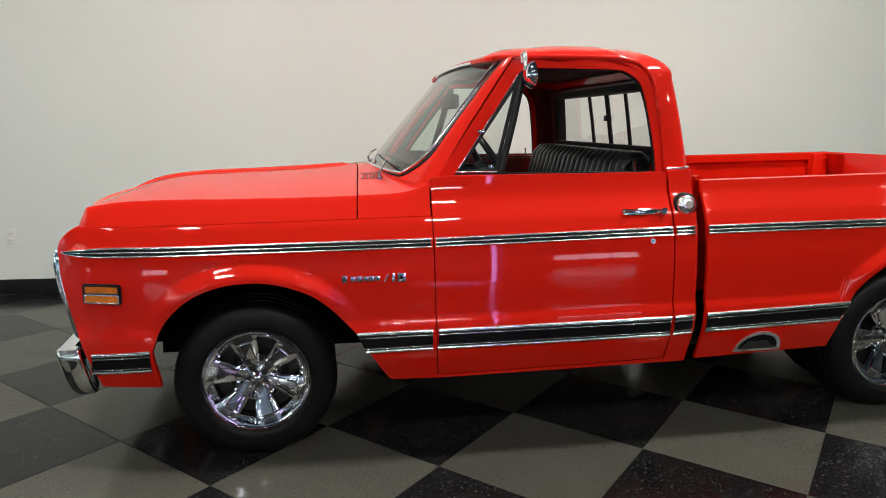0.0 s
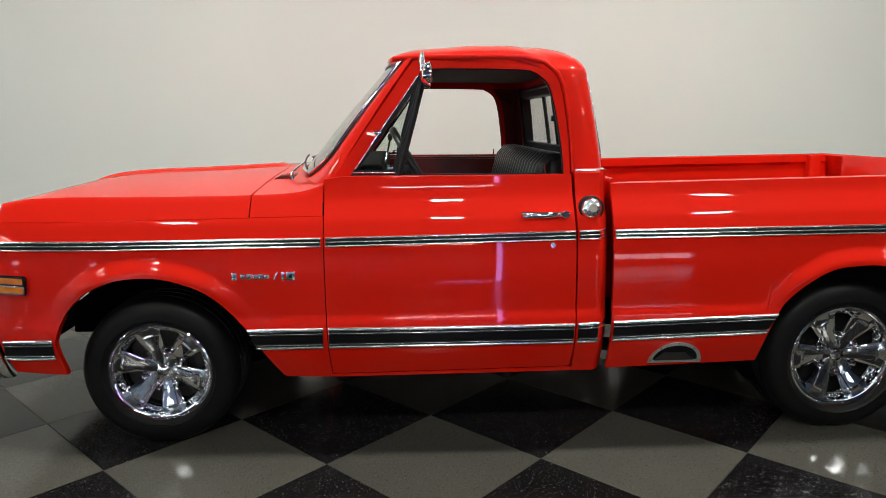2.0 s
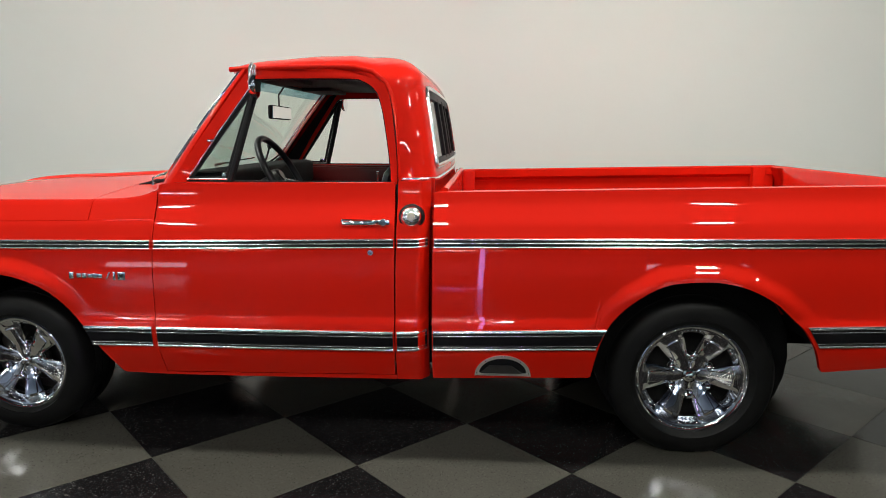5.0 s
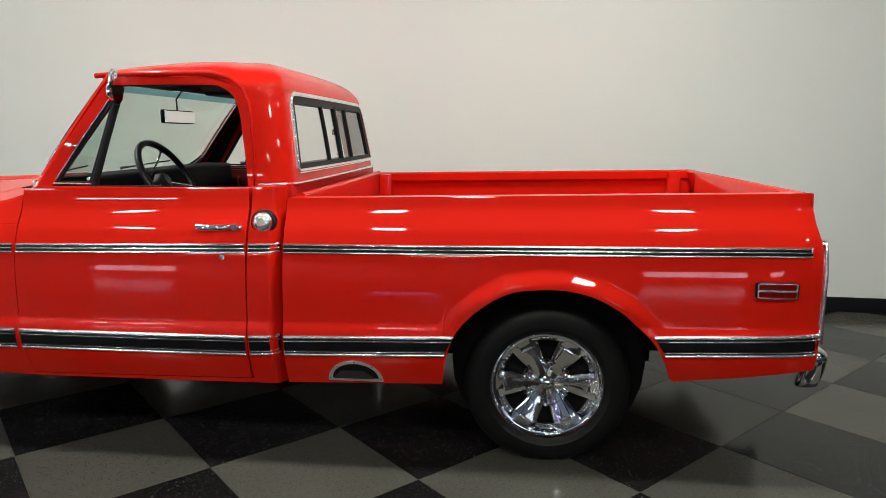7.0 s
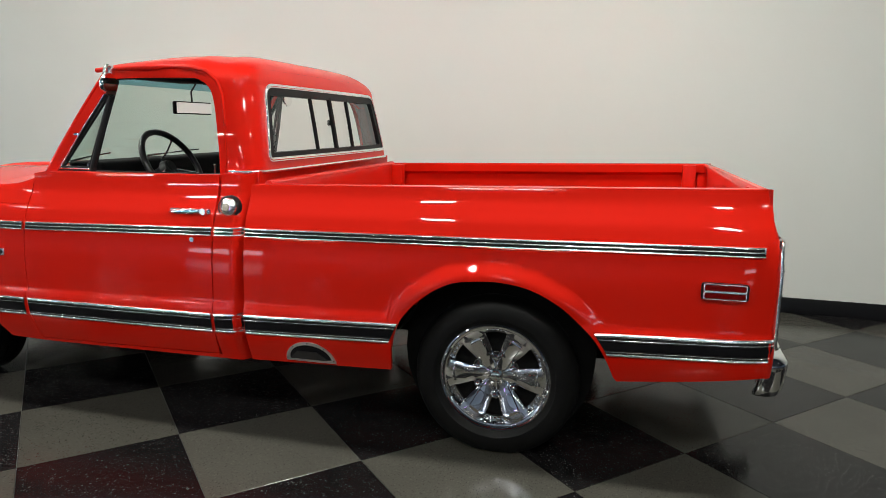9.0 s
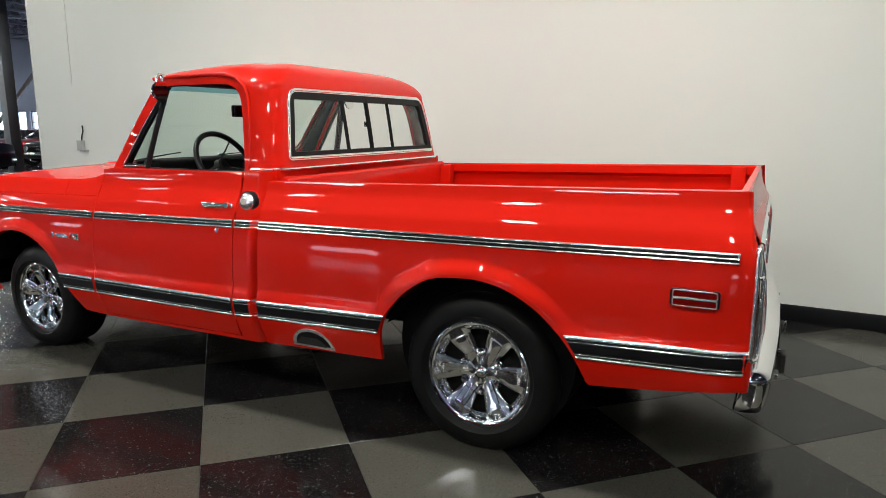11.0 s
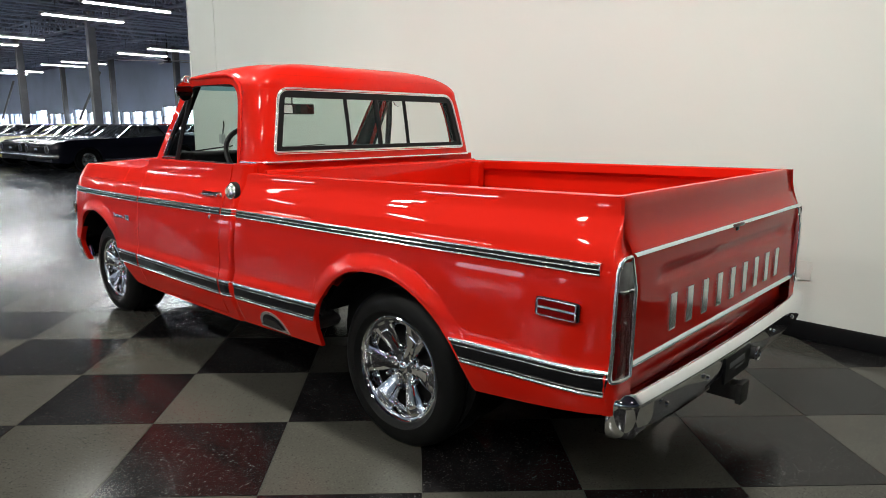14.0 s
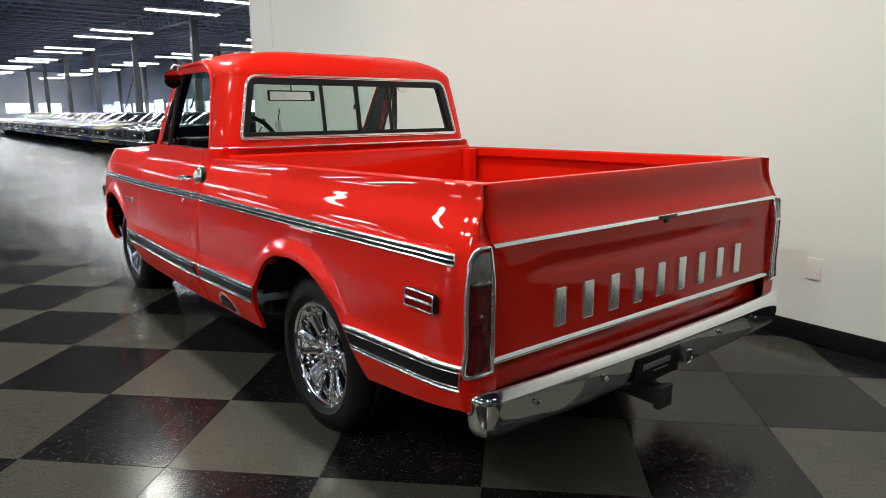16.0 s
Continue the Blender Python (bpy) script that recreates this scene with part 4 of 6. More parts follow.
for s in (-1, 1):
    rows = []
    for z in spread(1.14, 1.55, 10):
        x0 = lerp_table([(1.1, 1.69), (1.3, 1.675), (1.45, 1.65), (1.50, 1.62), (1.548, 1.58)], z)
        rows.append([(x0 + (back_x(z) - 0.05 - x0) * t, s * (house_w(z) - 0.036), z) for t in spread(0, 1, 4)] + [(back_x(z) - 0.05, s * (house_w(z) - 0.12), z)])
    mesh_object("pillar_lining", *sheet(rows), RED_SHADED, truck)

# bright belt moulding round the cab
pts = []
for s in (-1, 1):
    z = 1.143
    w, xb, r = house_w(z), back_x(z), CORNER
    half = [(1.712 + (xb - r - 1.712) * t, s * (w + 0.003), z) for t in spread(0, 1, 4)]
    half += [(xb - r + (r + 0.003) * math.sin(a), s * (w - r + (r + 0.003) * math.cos(a)), z) for a in spread(0, math.pi / 2, 8)[1:]]
    half += [back_point(s * y, z, 0.003) for y in spread(w - r, 0, 8)[1:]]
    pts = half if s < 0 else pts + half[-2::-1]
tube_part("belt_moulding", pts, 0.008, BRUSHED, truck, "bright metal moulding round the cab", 8)

# roof
outline = []
ROOF = rounded([(0.960, -0.748), (1.55, -0.788), (1.55, 0.788), (0.960, 0.748)], [0.09, 0.0, 0.0, 0.09], 8)
half = len(ROOF) // 2
z, r = 1.545, CORNER
w, xb = house_w(z) + 0.003, back_x(z) + 0.003
arc = [(xb - r + r * math.sin(a), -(w - r + r * math.cos(a))) for a in spread(0, math.pi / 2, 9)]
tail = arc + [back_point(y, z, 0.003)[:2] for y in spread(-(w - r), w - r, 20)[1:-1]] + [(x, -y) for x, y in arc[::-1]]
ROOF = ROOF[:9] + [(1.55, -0.787)] + tail + [(1.55, 0.787)] + ROOF[-9:]
n = len(ROOF)
dense = []
for i in range(n):
    a, b = Vector(ROOF[i]), Vector(ROOF[(i + 1) % n])
    k = max(1, int((b - a).length / 0.05))
    dense += [tuple(a.lerp(b, t / k)) for t in range(k)]
n = len(dense)


def roof_edge(x, y):
    front = smoothstep(1.05, 0.90, x)
    back = smoothstep(1.50, 1.63, x)
    z = 1.602 - 0.010 * front - 0.057 * back
    return z + 0.022 * front * (1 - (y / 0.75) ** 2)


levels = [1.0, 0.998, 0.994, 0.988, 0.98, 0.968, 0.952, 0.93, 0.90, 0.865, 0.82, 0.77, 0.70, 0.62, 0.52, 0.40, 0.26, 0.10]
verts = []
for r in levels:
    for x, y in dense:
        e = roof_edge(x, y)
        h = (1 - r**3.8) ** 0.54
        brow = smoothstep(1.32, 1.0, x) * (1 - 0.35 * smoothstep(0.60, 0.74, abs(y)))
        h += ((1 - r * r) ** 0.9 - h) * brow
        q = r * (1 - 0.055 * h * smoothstep(1.0, 1.3, x))
        px, py = 1.38 + (x - 1.38) * q, y * q
        verts.append((px - (0.040 * (1 - (y / 0.75) ** 2) * r * smoothstep(1.1, 0.9, x)), py, e + (1.685 - e) * h))
verts.append((1.38, 0, 1.685))
faces = []
for k in range(len(levels) - 1):
    for i in range(n):
        j = (i + 1) % n
        faces.append((k * n + i, k * n + j, (k + 1) * n + j, (k + 1) * n + i))
k = len(levels) - 1
faces += [(k * n + i, k * n + (i + 1) % n, (k + 1) * n) for i in range(n)]
o = len(verts)


def skirt(p, drop, tuck=0.0):
    """Carry the rim of the roof down along the cab behind the doors, running into its skin."""
    k = smoothstep(1.60, 1.66, p[0])
    back = smoothstep(1.60, 1.68, p[0])
    z = p[2] - 0.016 * (1 - k) - drop * k * (1 - 0.62 * smoothstep(1.72, 1.775, p[0]))
    wide = 1 + (house_w(z) / house_w(p[2]) - 1) * k
    side = smoothstep(0.62, 0.74, abs(p[1])) * k
    return (p[0] + (back_x(z) - back_x(p[2])) * back - tuck * back, (abs(p[1]) * wide - tuck * side) * (1 if p[1] > 0 else -1), z)


rim = verts[:n]
verts += [skirt(v, 0.028, 0.001) for v in rim]
verts += [skirt(v, 0.085, 0.0055) for v in rim]
verts += [(1.38 + (v[0] - 1.38) * 0.95, v[1] * 0.955, skirt(v, 0.09)[2] - 0.004) for v in rim]
for i in range(n):
    j = (i + 1) % n
    faces += [(i, o + i, o + j, j), (o + i, o + n + i, o + n + j, o + j), (o + n + i, o + 2 * n + i, o + 2 * n + j, o + n + j)]
part("roof", mesh_bm(verts, faces), RED, truck, "domed glossy red cab roof with a front visor lip", 45)
part("headliner", mesh_bm([(1.38 + (x - 1.38) * 0.93, y * 0.93, z) for z in (1.585, 1.60) for x, y in dense],
                          [tuple(range(n)), tuple(range(2 * n - 1, n - 1, -1))] + [(i, (i + 1) % n, n + (i + 1) % n, n + i) for i in range(n)]), LINER, truck, "dark headliner")

# rain gutters
for s in (-1, 1):
    pts = [(0.968, s * 0.757, 1.591), (1.02, s * 0.768, 1.594), (1.2, s * 0.786, 1.598), (1.40, s * 0.797, 1.600), (1.51, s * 0.80, 1.597), (1.585, s * 0.803, 1.579),
           (1.64, s * 0.810, 1.536), (1.667, s * 0.819, 1.48), (1.681, s * 0.831, 1.40), (1.692, s * 0.845, 1.30), (1.698, s * 0.864, 1.15)]
    tube_part("rain_gutter", pts, [0.011] * 5 + [0.010, 0.009, 0.008, 0.006, 0.004, 0.002], RED, truck, segs=8)


# pillars and screen
def screen_edge(t, s):
    return Vector((0.652 + 0.360 * t - 0.008 * math.sin(math.pi * t), s * (0.778 - 0.038 * t), 1.108 + 0.474 * t))


def door_edge(t, s):
    return Vector((0.722 + 0.325 * t - 0.008 * math.sin(math.pi * t), s * (0.864 - 0.078 * t), 1.105 + 0.488 * t))


for s in (-1, 1):
    rows = []
    for t in spread(-0.02, 1.0, 14):
        a, b = screen_edge(t, s), door_edge(t, s)
        mid = (a + b) / 2 + Vector((-0.011, s * 0.019, 0.007))
        rows.append([a * (1 - k) ** 2 + mid * 2 * k * (1 - k) + b * k * k for k in spread(0, 1, 8)])
    pl = mesh_object("windscreen_pillar", *sheet(rows, (0.25, -s * 0.9, -0.2), 0.05), RED, truck, "", 35)
    inner = [[tuple(p + Vector((0.035, -s * 0.035, -0.02))) for p in r] for r in rows]
    mesh_object("pillar_lining", *sheet(inner), DASH, truck)
    # foot of the pillar down to the cowl and fender
    rows = []
    for k in spread(0, 1, 8):
        t = -0.02
        a, b = screen_edge(t, s), door_edge(t, s)
        mid = (a + b) / 2 + Vector((-0.011, s * 0.019, 0.007))
        p = a * (1 - k) ** 2 + mid * 2 * k * (1 - k) + b * k * k
        rows.append([p, p + Vector((-0.014, s * 0.010, -0.03)), p + Vector((-0.03, s * 0.014, -0.075))])
    mesh_object("pillar_foot", *sheet(rows), RED, truck, "", 40)


def screen_point(t, y):
    """Windscreen: t upward, y across (-1 to 1)."""
    e = screen_edge(t, 1)
    bow = 0.125 - 0.04 * t
    return Vector((e.x - bow * (1 - abs(y) ** 2.4), e.y * y, e.z + 0.008 * (1 - y * y)))


def glass_half(t):
    """Share of the width that is glass: the lower corners are rounded."""
    return 1 - 0.15 * (1 - min(t / 0.26, 1.0)) ** 2.2


ws = mesh_object("windscreen", *sheet([[screen_point(t, y * glass_half(t)) for y in spread(-1, 1, 25)] for t in spread(0, 0.90, 16)]), TINT, truck, "green-tinted curved windscreen")
ws.visible_shadow = False
band = mesh_object("sun_band", *sheet([[screen_point(t, y) for y in spread(-1, 1, 25)] for t in spread(0.90, 1, 4)]), TINT_BAND, truck, "blue-green tinted top of the windscreen")
band.visible_shadow = False
for s in (-1, 1):
    mesh_object("pillar_fill", *sheet([[screen_point(t, s * (glass_half(t) + (1.02 - glass_half(t)) * k)) for k in spread(0, 1, 5)] for t in spread(-0.04, 0.26, 10)]), RED, truck)
side_t = spread(0, 0.26, 10)[1:] + spread(0.26, 1, 9)[1:]
ring = [screen_point(0, y * glass_half(0)) for y in spread(-1, 1, 25)] + [screen_point(t, glass_half(t)) for t in side_t]
ring += [screen_point(1, y) for y in spread(1, -1, 25)[1:]] + [screen_point(t, -glass_half(t)) for t in side_t[-2::-1]]
tube_part("windscreen_gasket", [p + Vector((0.004, 0, -0.004)) for p in ring], 0.0095, GASKET, truck, "black rubber screen gasket", 8, True)
out = [Vector((p.x - 0.009, p.y * 0.986, p.z + 0.007)) for p in ring]
tube_part("windscreen_trim", out, 0.0075, CHROME, truck, "chrome trim round the windscreen", 8, True)
part("firewall", box_bm((0.04, 1.4, 0.64), (0.64, 0, 0.73)), UNDER, truck)

# door window frames
FRAME_OUT = [(0.722, 1.112), (0.88, 1.34), (1.03, 1.555), (1.062, 1.585), (1.12, 1.592), (1.48, 1.594), (1.565, 1.582), (1.628, 1.535), (1.658, 1.46), (1.676, 1.34), (1.688, 1.22), (1.692, 1.122)]
FRAME_IN = [(0.793, 1.124), (0.93, 1.325), (1.06, 1.512), (1.088, 1.541), (1.14, 1.552), (1.47, 1.552), (1.545, 1.540), (1.598, 1.50), (1.625, 1.43), (1.644, 1.33), (1.660, 1.22), (1.667, 1.128)]


def densify(loop, k=4):
    out = []
    n = len(loop)
    for i in range(n):
        p0, p1, p2, p3 = (Vector(loop[(i + d) % n]) for d in (-1, 0, 1, 2))
        for j in range(k):
            t = j / k
            if i in (n - 1,):
                out.append(tuple(p1.lerp(p2, t)))
                continue
            if i == 0:
                p0 = p1
            if i == n - 2:
                p3 = p2
            out.append(tuple(0.5 * (2 * p1 + (p2 - p0) * t + (2 * p0 - 5 * p1 + 4 * p2 - p3) * t * t + (3 * p1 - p0 - 3 * p2 + p3) * t**3)))
    return out


fo, fi = densify(FRAME_OUT), densify(FRAME_IN)
for s in (-1, 1):
    def on_side(u, v, w, s=s):
        return (u, s * (house_w(v) + 0.001 - w), v)

    fr = mesh_object("door_frame", *slab(fo, on_side, 0.026, fi), RED, truck, "red window frame of the door", 30)
    gi = inset(fi, 0.005)
    mesh_object("window_seal", *slab(fi, lambda u, v, w: on_side(u, v, 0.010 + w), 0.012, gi), GASKET, fr)
    # quarter vent window
    tri = [(0.80, 1.133), (0.972, 1.133), (1.083, 1.53)]
    tri_o = rounded(tri, [0.012, 0.012, 0.012], 5)
    vent = mesh_object("vent_window", *slab(tri_o, lambda u, v, w: on_side(u, v, 0.006 + w), 0.014, inset(tri_o, 0.012)), GASKET, fr, "triangular vent window in a bright frame", 30)
    pn = mesh_object("vent_pane", *slab(inset(tri_o, 0.010), lambda u, v, w: on_side(u, v, 0.012 + w + (v - 1.30) * 0.05), 0.003), GLASS, vent)
    pn.visible_shadow = False
    tube_part("division_bar", [on_side(0.984, 1.125, 0.006), on_side(1.04, 1.33, 0.006), on_side(1.094, 1.538, 0.006)], 0.013, GASKET, fr, "black division bar", 8)
    tube_part("division_seal", [on_side(0.996, 1.125, 0.008), on_side(1.052, 1.33, 0.008), on_side(1.106, 1.538, 0.008)], 0.005, GASKET, fr)
    tube_part("frame_edge", [on_side(0.812, 1.15, 0.004), on_side(0.94, 1.338, 0.004), on_side(1.066, 1.52, 0.004)], 0.0048, BRUSHED, fr)
    tube_part("frame_foot", [on_side(0.80, 1.136, 0.003), on_side(0.972, 1.136, 0.003)], 0.0035, BRUSHED, fr)
    part("vent_latch", box_bm((0.03, 0.02, 0.025), on_side(0.955, 1.15, 0.03), 0.006), CHROME, fr)
    part("vent_hinge", box_bm((0.03, 0.012, 0.012), on_side(0.905, 1.295, -0.004), 0.003, m=None), CHROME, fr)
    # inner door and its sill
    di = part("door_inner", box_bm((0.93, 0.05, 0.70), (1.20, s * 0.80, 0.76), 0.01), RED_SHADED, truck, "red painted inner door with black panel")
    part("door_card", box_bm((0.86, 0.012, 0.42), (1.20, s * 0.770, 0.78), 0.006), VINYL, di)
    part("door_sill", box_bm((0.90, 0.07, 0.014), (1.22, s * 0.826, 1.114), 0.004), RED_SHADED, di)
    tube_part("lock_knob", [(1.60, s * 0.80, 1.115), (1.60, s * 0.80, 1.165), (1.60, s * 0.80, 1.17)], [0.004, 0.004, 0.007], CHROME, di)
    tube_part("armrest", [(1.15, s * 0.75, 0.93), (1.45, s * 0.75, 0.93)], 0.028, VINYL, di)

# ---- interior ----
part("cab_floor", box_bm((1.15, 1.6, 0.03), (1.25, 0, 0.46)), UNDER, truck)
seat = part("bench_seat", box_bm((0.50, 1.36, 0.17), (1.42, 0, 0.76), 0.05, 4), VINYL, truck, "black vinyl bench seat with pleated backrest")
N = 19
for k in range(N):
    bm = bmesh.new()
    y0 = -0.66 + 1.32 * k / N
    prof = [(1.60, 0.80), (1.585, 0.92), (1.60, 1.05), (1.625, 1.145), (1.655, 1.178), (1.70, 1.182), (1.735, 1.155)]
    rows = []
    for t in spread(0, 1, 6):
        puff = 0.028 * math.sin(math.pi * t) ** 0.6
        row = []
        for i, (x, z) in enumerate(prof):
            a, b = Vector(prof[max(i - 1, 0)]), Vector(prof[min(i + 1, len(prof) - 1)])
            d = (b - a).normalized()
            row.append((x - d.y * puff, y0 + 1.32 / N * t, z + d.x * puff))
        rows.append(row)
    add_rows(bm, rows)
    part("backrest_pleat", bm, VINYL, seat, "puffed black vinyl pleat" if k == 0 else "", 60)
part("backrest_shell", box_bm((0.10, 1.32, 0.42), (1.70, 0, 0.97), 0.03), VINYL, seat)
dash = part("dashboard", box_bm((0.20, 1.46, 0.14), (0.825, 0, 1.090), 0.035, 4), DASH, truck, "padded black dashboard with red lower panel")
part("dash_panel", box_bm((0.12, 1.48, 0.16), (0.80, 0, 0.94), 0.02), RED_SHADED, dash)
part("gauge_cluster", box_bm((0.03, 0.46, 0.13), (0.915, -0.37, 1.0), 0.012), BLACK, dash)
part("glovebox", box_bm((0.015, 0.34, 0.11), (0.865, 0.42, 0.94), 0.006), RED_SHADED, dash)
part("dash_top", box_bm((0.18, 1.30, 0.02), (0.745, 0, 1.140), 0.008), DASH, dash)
# steering wheel and column
wm = look((1.06, -0.37, 1.13), (0.60, -0.37, 0.86))
sw = mesh_object("steering_wheel", *tube([wm @ Vector((0.198 * math.cos(a), 0.198 * math.sin(a), 0)) for a in spread(0, 2 * math.pi, 41)[:-1]], 0.0165, 8, True), VINYL, truck, "thin black steering wheel with metal spokes", 60)
for a in (-20, 200, 90 + 180):
    c, sn = math.cos(radians(a)), math.sin(radians(a))
    tube_part("spoke", [wm @ Vector((0.19 * c, 0.19 * sn, 0)), wm @ Vector((0.03 * c, 0.03 * sn, -0.03))], 0.010, BRUSHED, sw, "satin metal spoke", 6, flat=0.5)
part("hub", cyl_bm(0.05, 0.035, 0.05, wm @ pose(0, 0, -0.03), 20, bevel=0.008), VINYL, sw)
tube_part("steering_column", [wm @ Vector((0, 0, -0.04)), wm @ Vector((0, 0, -0.42))], 0.032, DASH, truck)
lever = tube_part("shift_lever", [(0.90, -0.36, 1.06), (0.915, -0.30, 1.12), (0.93, -0.24, 1.19), (0.942, -0.21, 1.25)], 0.005, CHROME, truck, "thin chrome column shift lever")
part("knob", lathe_bm([(0.0, 0.026), (0.008, 0.023), (0.013, 0.012), (0.012, -0.002), (0.006, -0.012), (0.0, -0.012)], 16, Matrix.Translation((0.943, -0.209, 1.258))), VINYL, lever, "black knob")
# mirror, visors, wipers
im = part("rear_view_mirror", box_bm((0.022, 0.36, 0.072), (0, 0, 0), 0.012, 3, m=pose(0.935, 0.012, 1.436, 0, 0, 1)), DASH, truck, "rear view mirror on a thin arm")
part("mirror_face", box_bm((0.004, 0.342, 0.060), (0.0125, 0, 0), 0.0, m=pose(0.935, 0.012, 1.436, 0, 0, 1)), MIRROR, im)
tube_part("mirror_arm", [(0.932, 0.012, 1.465), (0.93, 0.012, 1.53), (0.972, 0.012, 1.585)], 0.005, IRON, im)
for s in (-1, 1):
    part("sun_visor", box_bm((0.17, 0.40, 0.02), (1.09, s * 0.40, 1.572), 0.008, m=None), LINER, truck)
    y0 = -0.62 if s < 0 else 0.12
    p = [screen_point(0.02 + 0.07 * t, (y0 + 0.40 * t) / 0.74) + Vector((-0.022, 0, 0.02)) for t in spread(0, 1, 7)]
    wp = tube_part("wiper_blade", p, 0.004, GASKET, truck, "black wiper blade on a bright arm")
    base = top_point(0.52, 0.62 if s < 0 else 0.12, -1 if s < 0 else 1)
    tube_part("wiper_arm", [base, (base[0] - 0.005, base[1], base[2] + 0.03), tuple(p[3])], 0.0045, BRUSHED, wp, "bright wiper arm")
    part("wiper_pivot", cyl_bm(0.011, 0.009, 0.02, Matrix.Translation(base), 14), CHROME, wp)

# ---- wheels ----
def wheel(parent_name, centre, radius, s, turn, k_rim):
    """A road wheel: tyre, chrome rim with six double spokes, cap, nuts and rivets. Local z points outward."""
    m = Matrix.Translation(centre) @ pose(0, 0, 0, 90 if s < 0 else -90) @ pose(0, 0, 0, 0, 0, turn)
    root = part(parent_name, lathe_bm([(0.165, -0.09), (0.165, 0.03), (0.12, 0.025), (0.12, -0.09)], 32, m, True), IRON, truck, "chrome six-spoke wheel with a wide black tyre")
    r, ri, hw = radius, 0.215 * k_rim, 0.125
    tyre_m, m = m, m @ Matrix.Diagonal((k_rim, k_rim, 1, 1))
    tp = [(ri, -hw + 0.02), (ri + 0.012, -hw + 0.004), (ri + 0.04, -hw - 0.008), (r - 0.06, -hw - 0.012), (r - 0.022, -hw + 0.004), (r - 0.006, -hw + 0.022)]
    for k in range(4):
        a, b = -hw + 0.03 + k * 0.056, -hw + 0.03 + k * 0.056 + 0.046
        tp += [(r, a), (r, b), (r - 0.008, b + 0.002), (r - 0.008, b + 0.008)]
    tp = [p for p in tp if p[1] < hw - 0.02]
    tp += [(r - 0.006, hw - 0.022), (r - 0.022, hw - 0.004), (r - 0.045, hw + 0.008), (r - 0.068, hw + 0.013), (r - 0.09, hw + 0.0125), (ri + 0.022, hw + 0.005), (ri + 0.012, hw + 0.002), (ri + 0.006, hw - 0.004), (ri, hw - 0.02)]
    tyre_bm = lathe_bm(tp, 96, tyre_m)
    for v in tyre_bm.verts:  # the load flattens the tread on the floor
        v.co.z = max(v.co.z, 0.0015)
    part("tyre", tyre_bm, RUBBER, root, "black low-profile tyre", 32)
    rim = [(0.222, 0.095), (0.226, 0.108), (0.223, 0.119), (0.216, 0.122), (0.211, 0.116), (0.207, 0.106), (0.203, 0.086), (0.199, 0.078), (0.178, 0.074), (0.174, 0.066), (0.176, 0.05), (0.205, 0.05), (0.212, 0.06)]
    part("rim", lathe_bm(rim, 72, m, True), ALLOY, root, "polished chrome rim", 30)
    part("barrel", lathe_bm([(0.175, 0.055), (0.172, -0.10), (0.205, -0.10), (0.208, 0.05)], 48, m, True), UNDER, root)
    # spokes: each one is a sixth of the face, cut by rounded wedge windows, with a raised middle rib
    def window_half(p):
        """Half the angle of a window at the share p of the rim's radius."""
        if not 0.385 < p < 0.875:
            return 0.0
        a, b = min(1.0, (p - 0.385) / 0.05), min(1.0, (0.875 - p) / 0.065)
        return (8.6 + 11.5 * (p - 0.43)) * math.sqrt(max(0.0, 1 - (1 - a) ** 2)) * math.sqrt(max(0.0, 1 - (1 - b) ** 2))

    shares = spread(0.13, 0.38, 6) + [0.3851, 0.388, 0.393, 0.40, 0.41, 0.422, 0.436] + spread(0.46, 0.70, 6) + [0.715, 0.725, 0.745, 0.765, 0.80, 0.82, 0.84, 0.855, 0.865, 0.871, 0.8749] + [0.89, 0.91, 0.93, 0.945]
    # columns across a spoke: (share of the rib's half width, share of the way from the rib to the edge, lowered side wall)
    right = [(0.45, 0, 0), (0.86, 0, 0), (1, 0, 0), (1, 0.2, 0), (1, 0.55, 0), (1, 0.85, 0), (1, 0.95, 0), (1, 1, 0), (1, 1, 1)]
    across = [(-1, c) for c in right[::-1]] + [(1, (0, 0, 0))] + [(1, c) for c in right]
    for k in range(6):
        mk = m @ pose(0, 0, 0, 0, 0, 60 * k)
        bm = bmesh.new()
        rows = []
        for p in shares:
            rad, gap = 0.226 * p, window_half(p)
            half = radians(30 - gap)
            lift = 0.076 + 0.034 * smoothstep(0.10, 0.95, p) + 0.005 * smoothstep(0.90, 0.945, p)
            rib = 1 - smoothstep(0.715, 0.745, p)
            valley = smoothstep(0.13, 0.30, p) * (1 - 0.6 * smoothstep(0.42, 0.85, p))
            edge = min(1.0, gap / 5)
            ridge = min(0.85, 0.105 / (p * half))
            row = []
            for side, (c, g, down) in across:
                q = c * ridge + g * (1 - ridge)
                h = 0.006 * rib * (c < 0.9) + 0.002 * (1 - rib) * (1 - g) - 0.007 * valley * q * q
                h -= edge * (0.0015 * smoothstep(0.6, 0.95, g) + 0.004 * smoothstep(0.94, 1.0, g))
                row.append((rad * math.cos(half * q), side * rad * math.sin(half * q), lift + h - 0.045 * down * edge))
            rows.append(row)
        add_rows(bm, rows)
        bm.transform(mk)
        part("spoke", bm, ALLOY, root, "", 38)
        mn = m @ pose(0, 0, 0, 0, 0, 60 * k + 30)
        part("nut_pod", lathe_bm([(0.0195, 0.03), (0.0195, 0.076), (0.0185, 0.0785), (0.0165, 0.0785), (0.0155, 0.075), (0.0155, 0.03)], 20, mn @ pose(0.082, 0, 0), True), ALLOY, root)
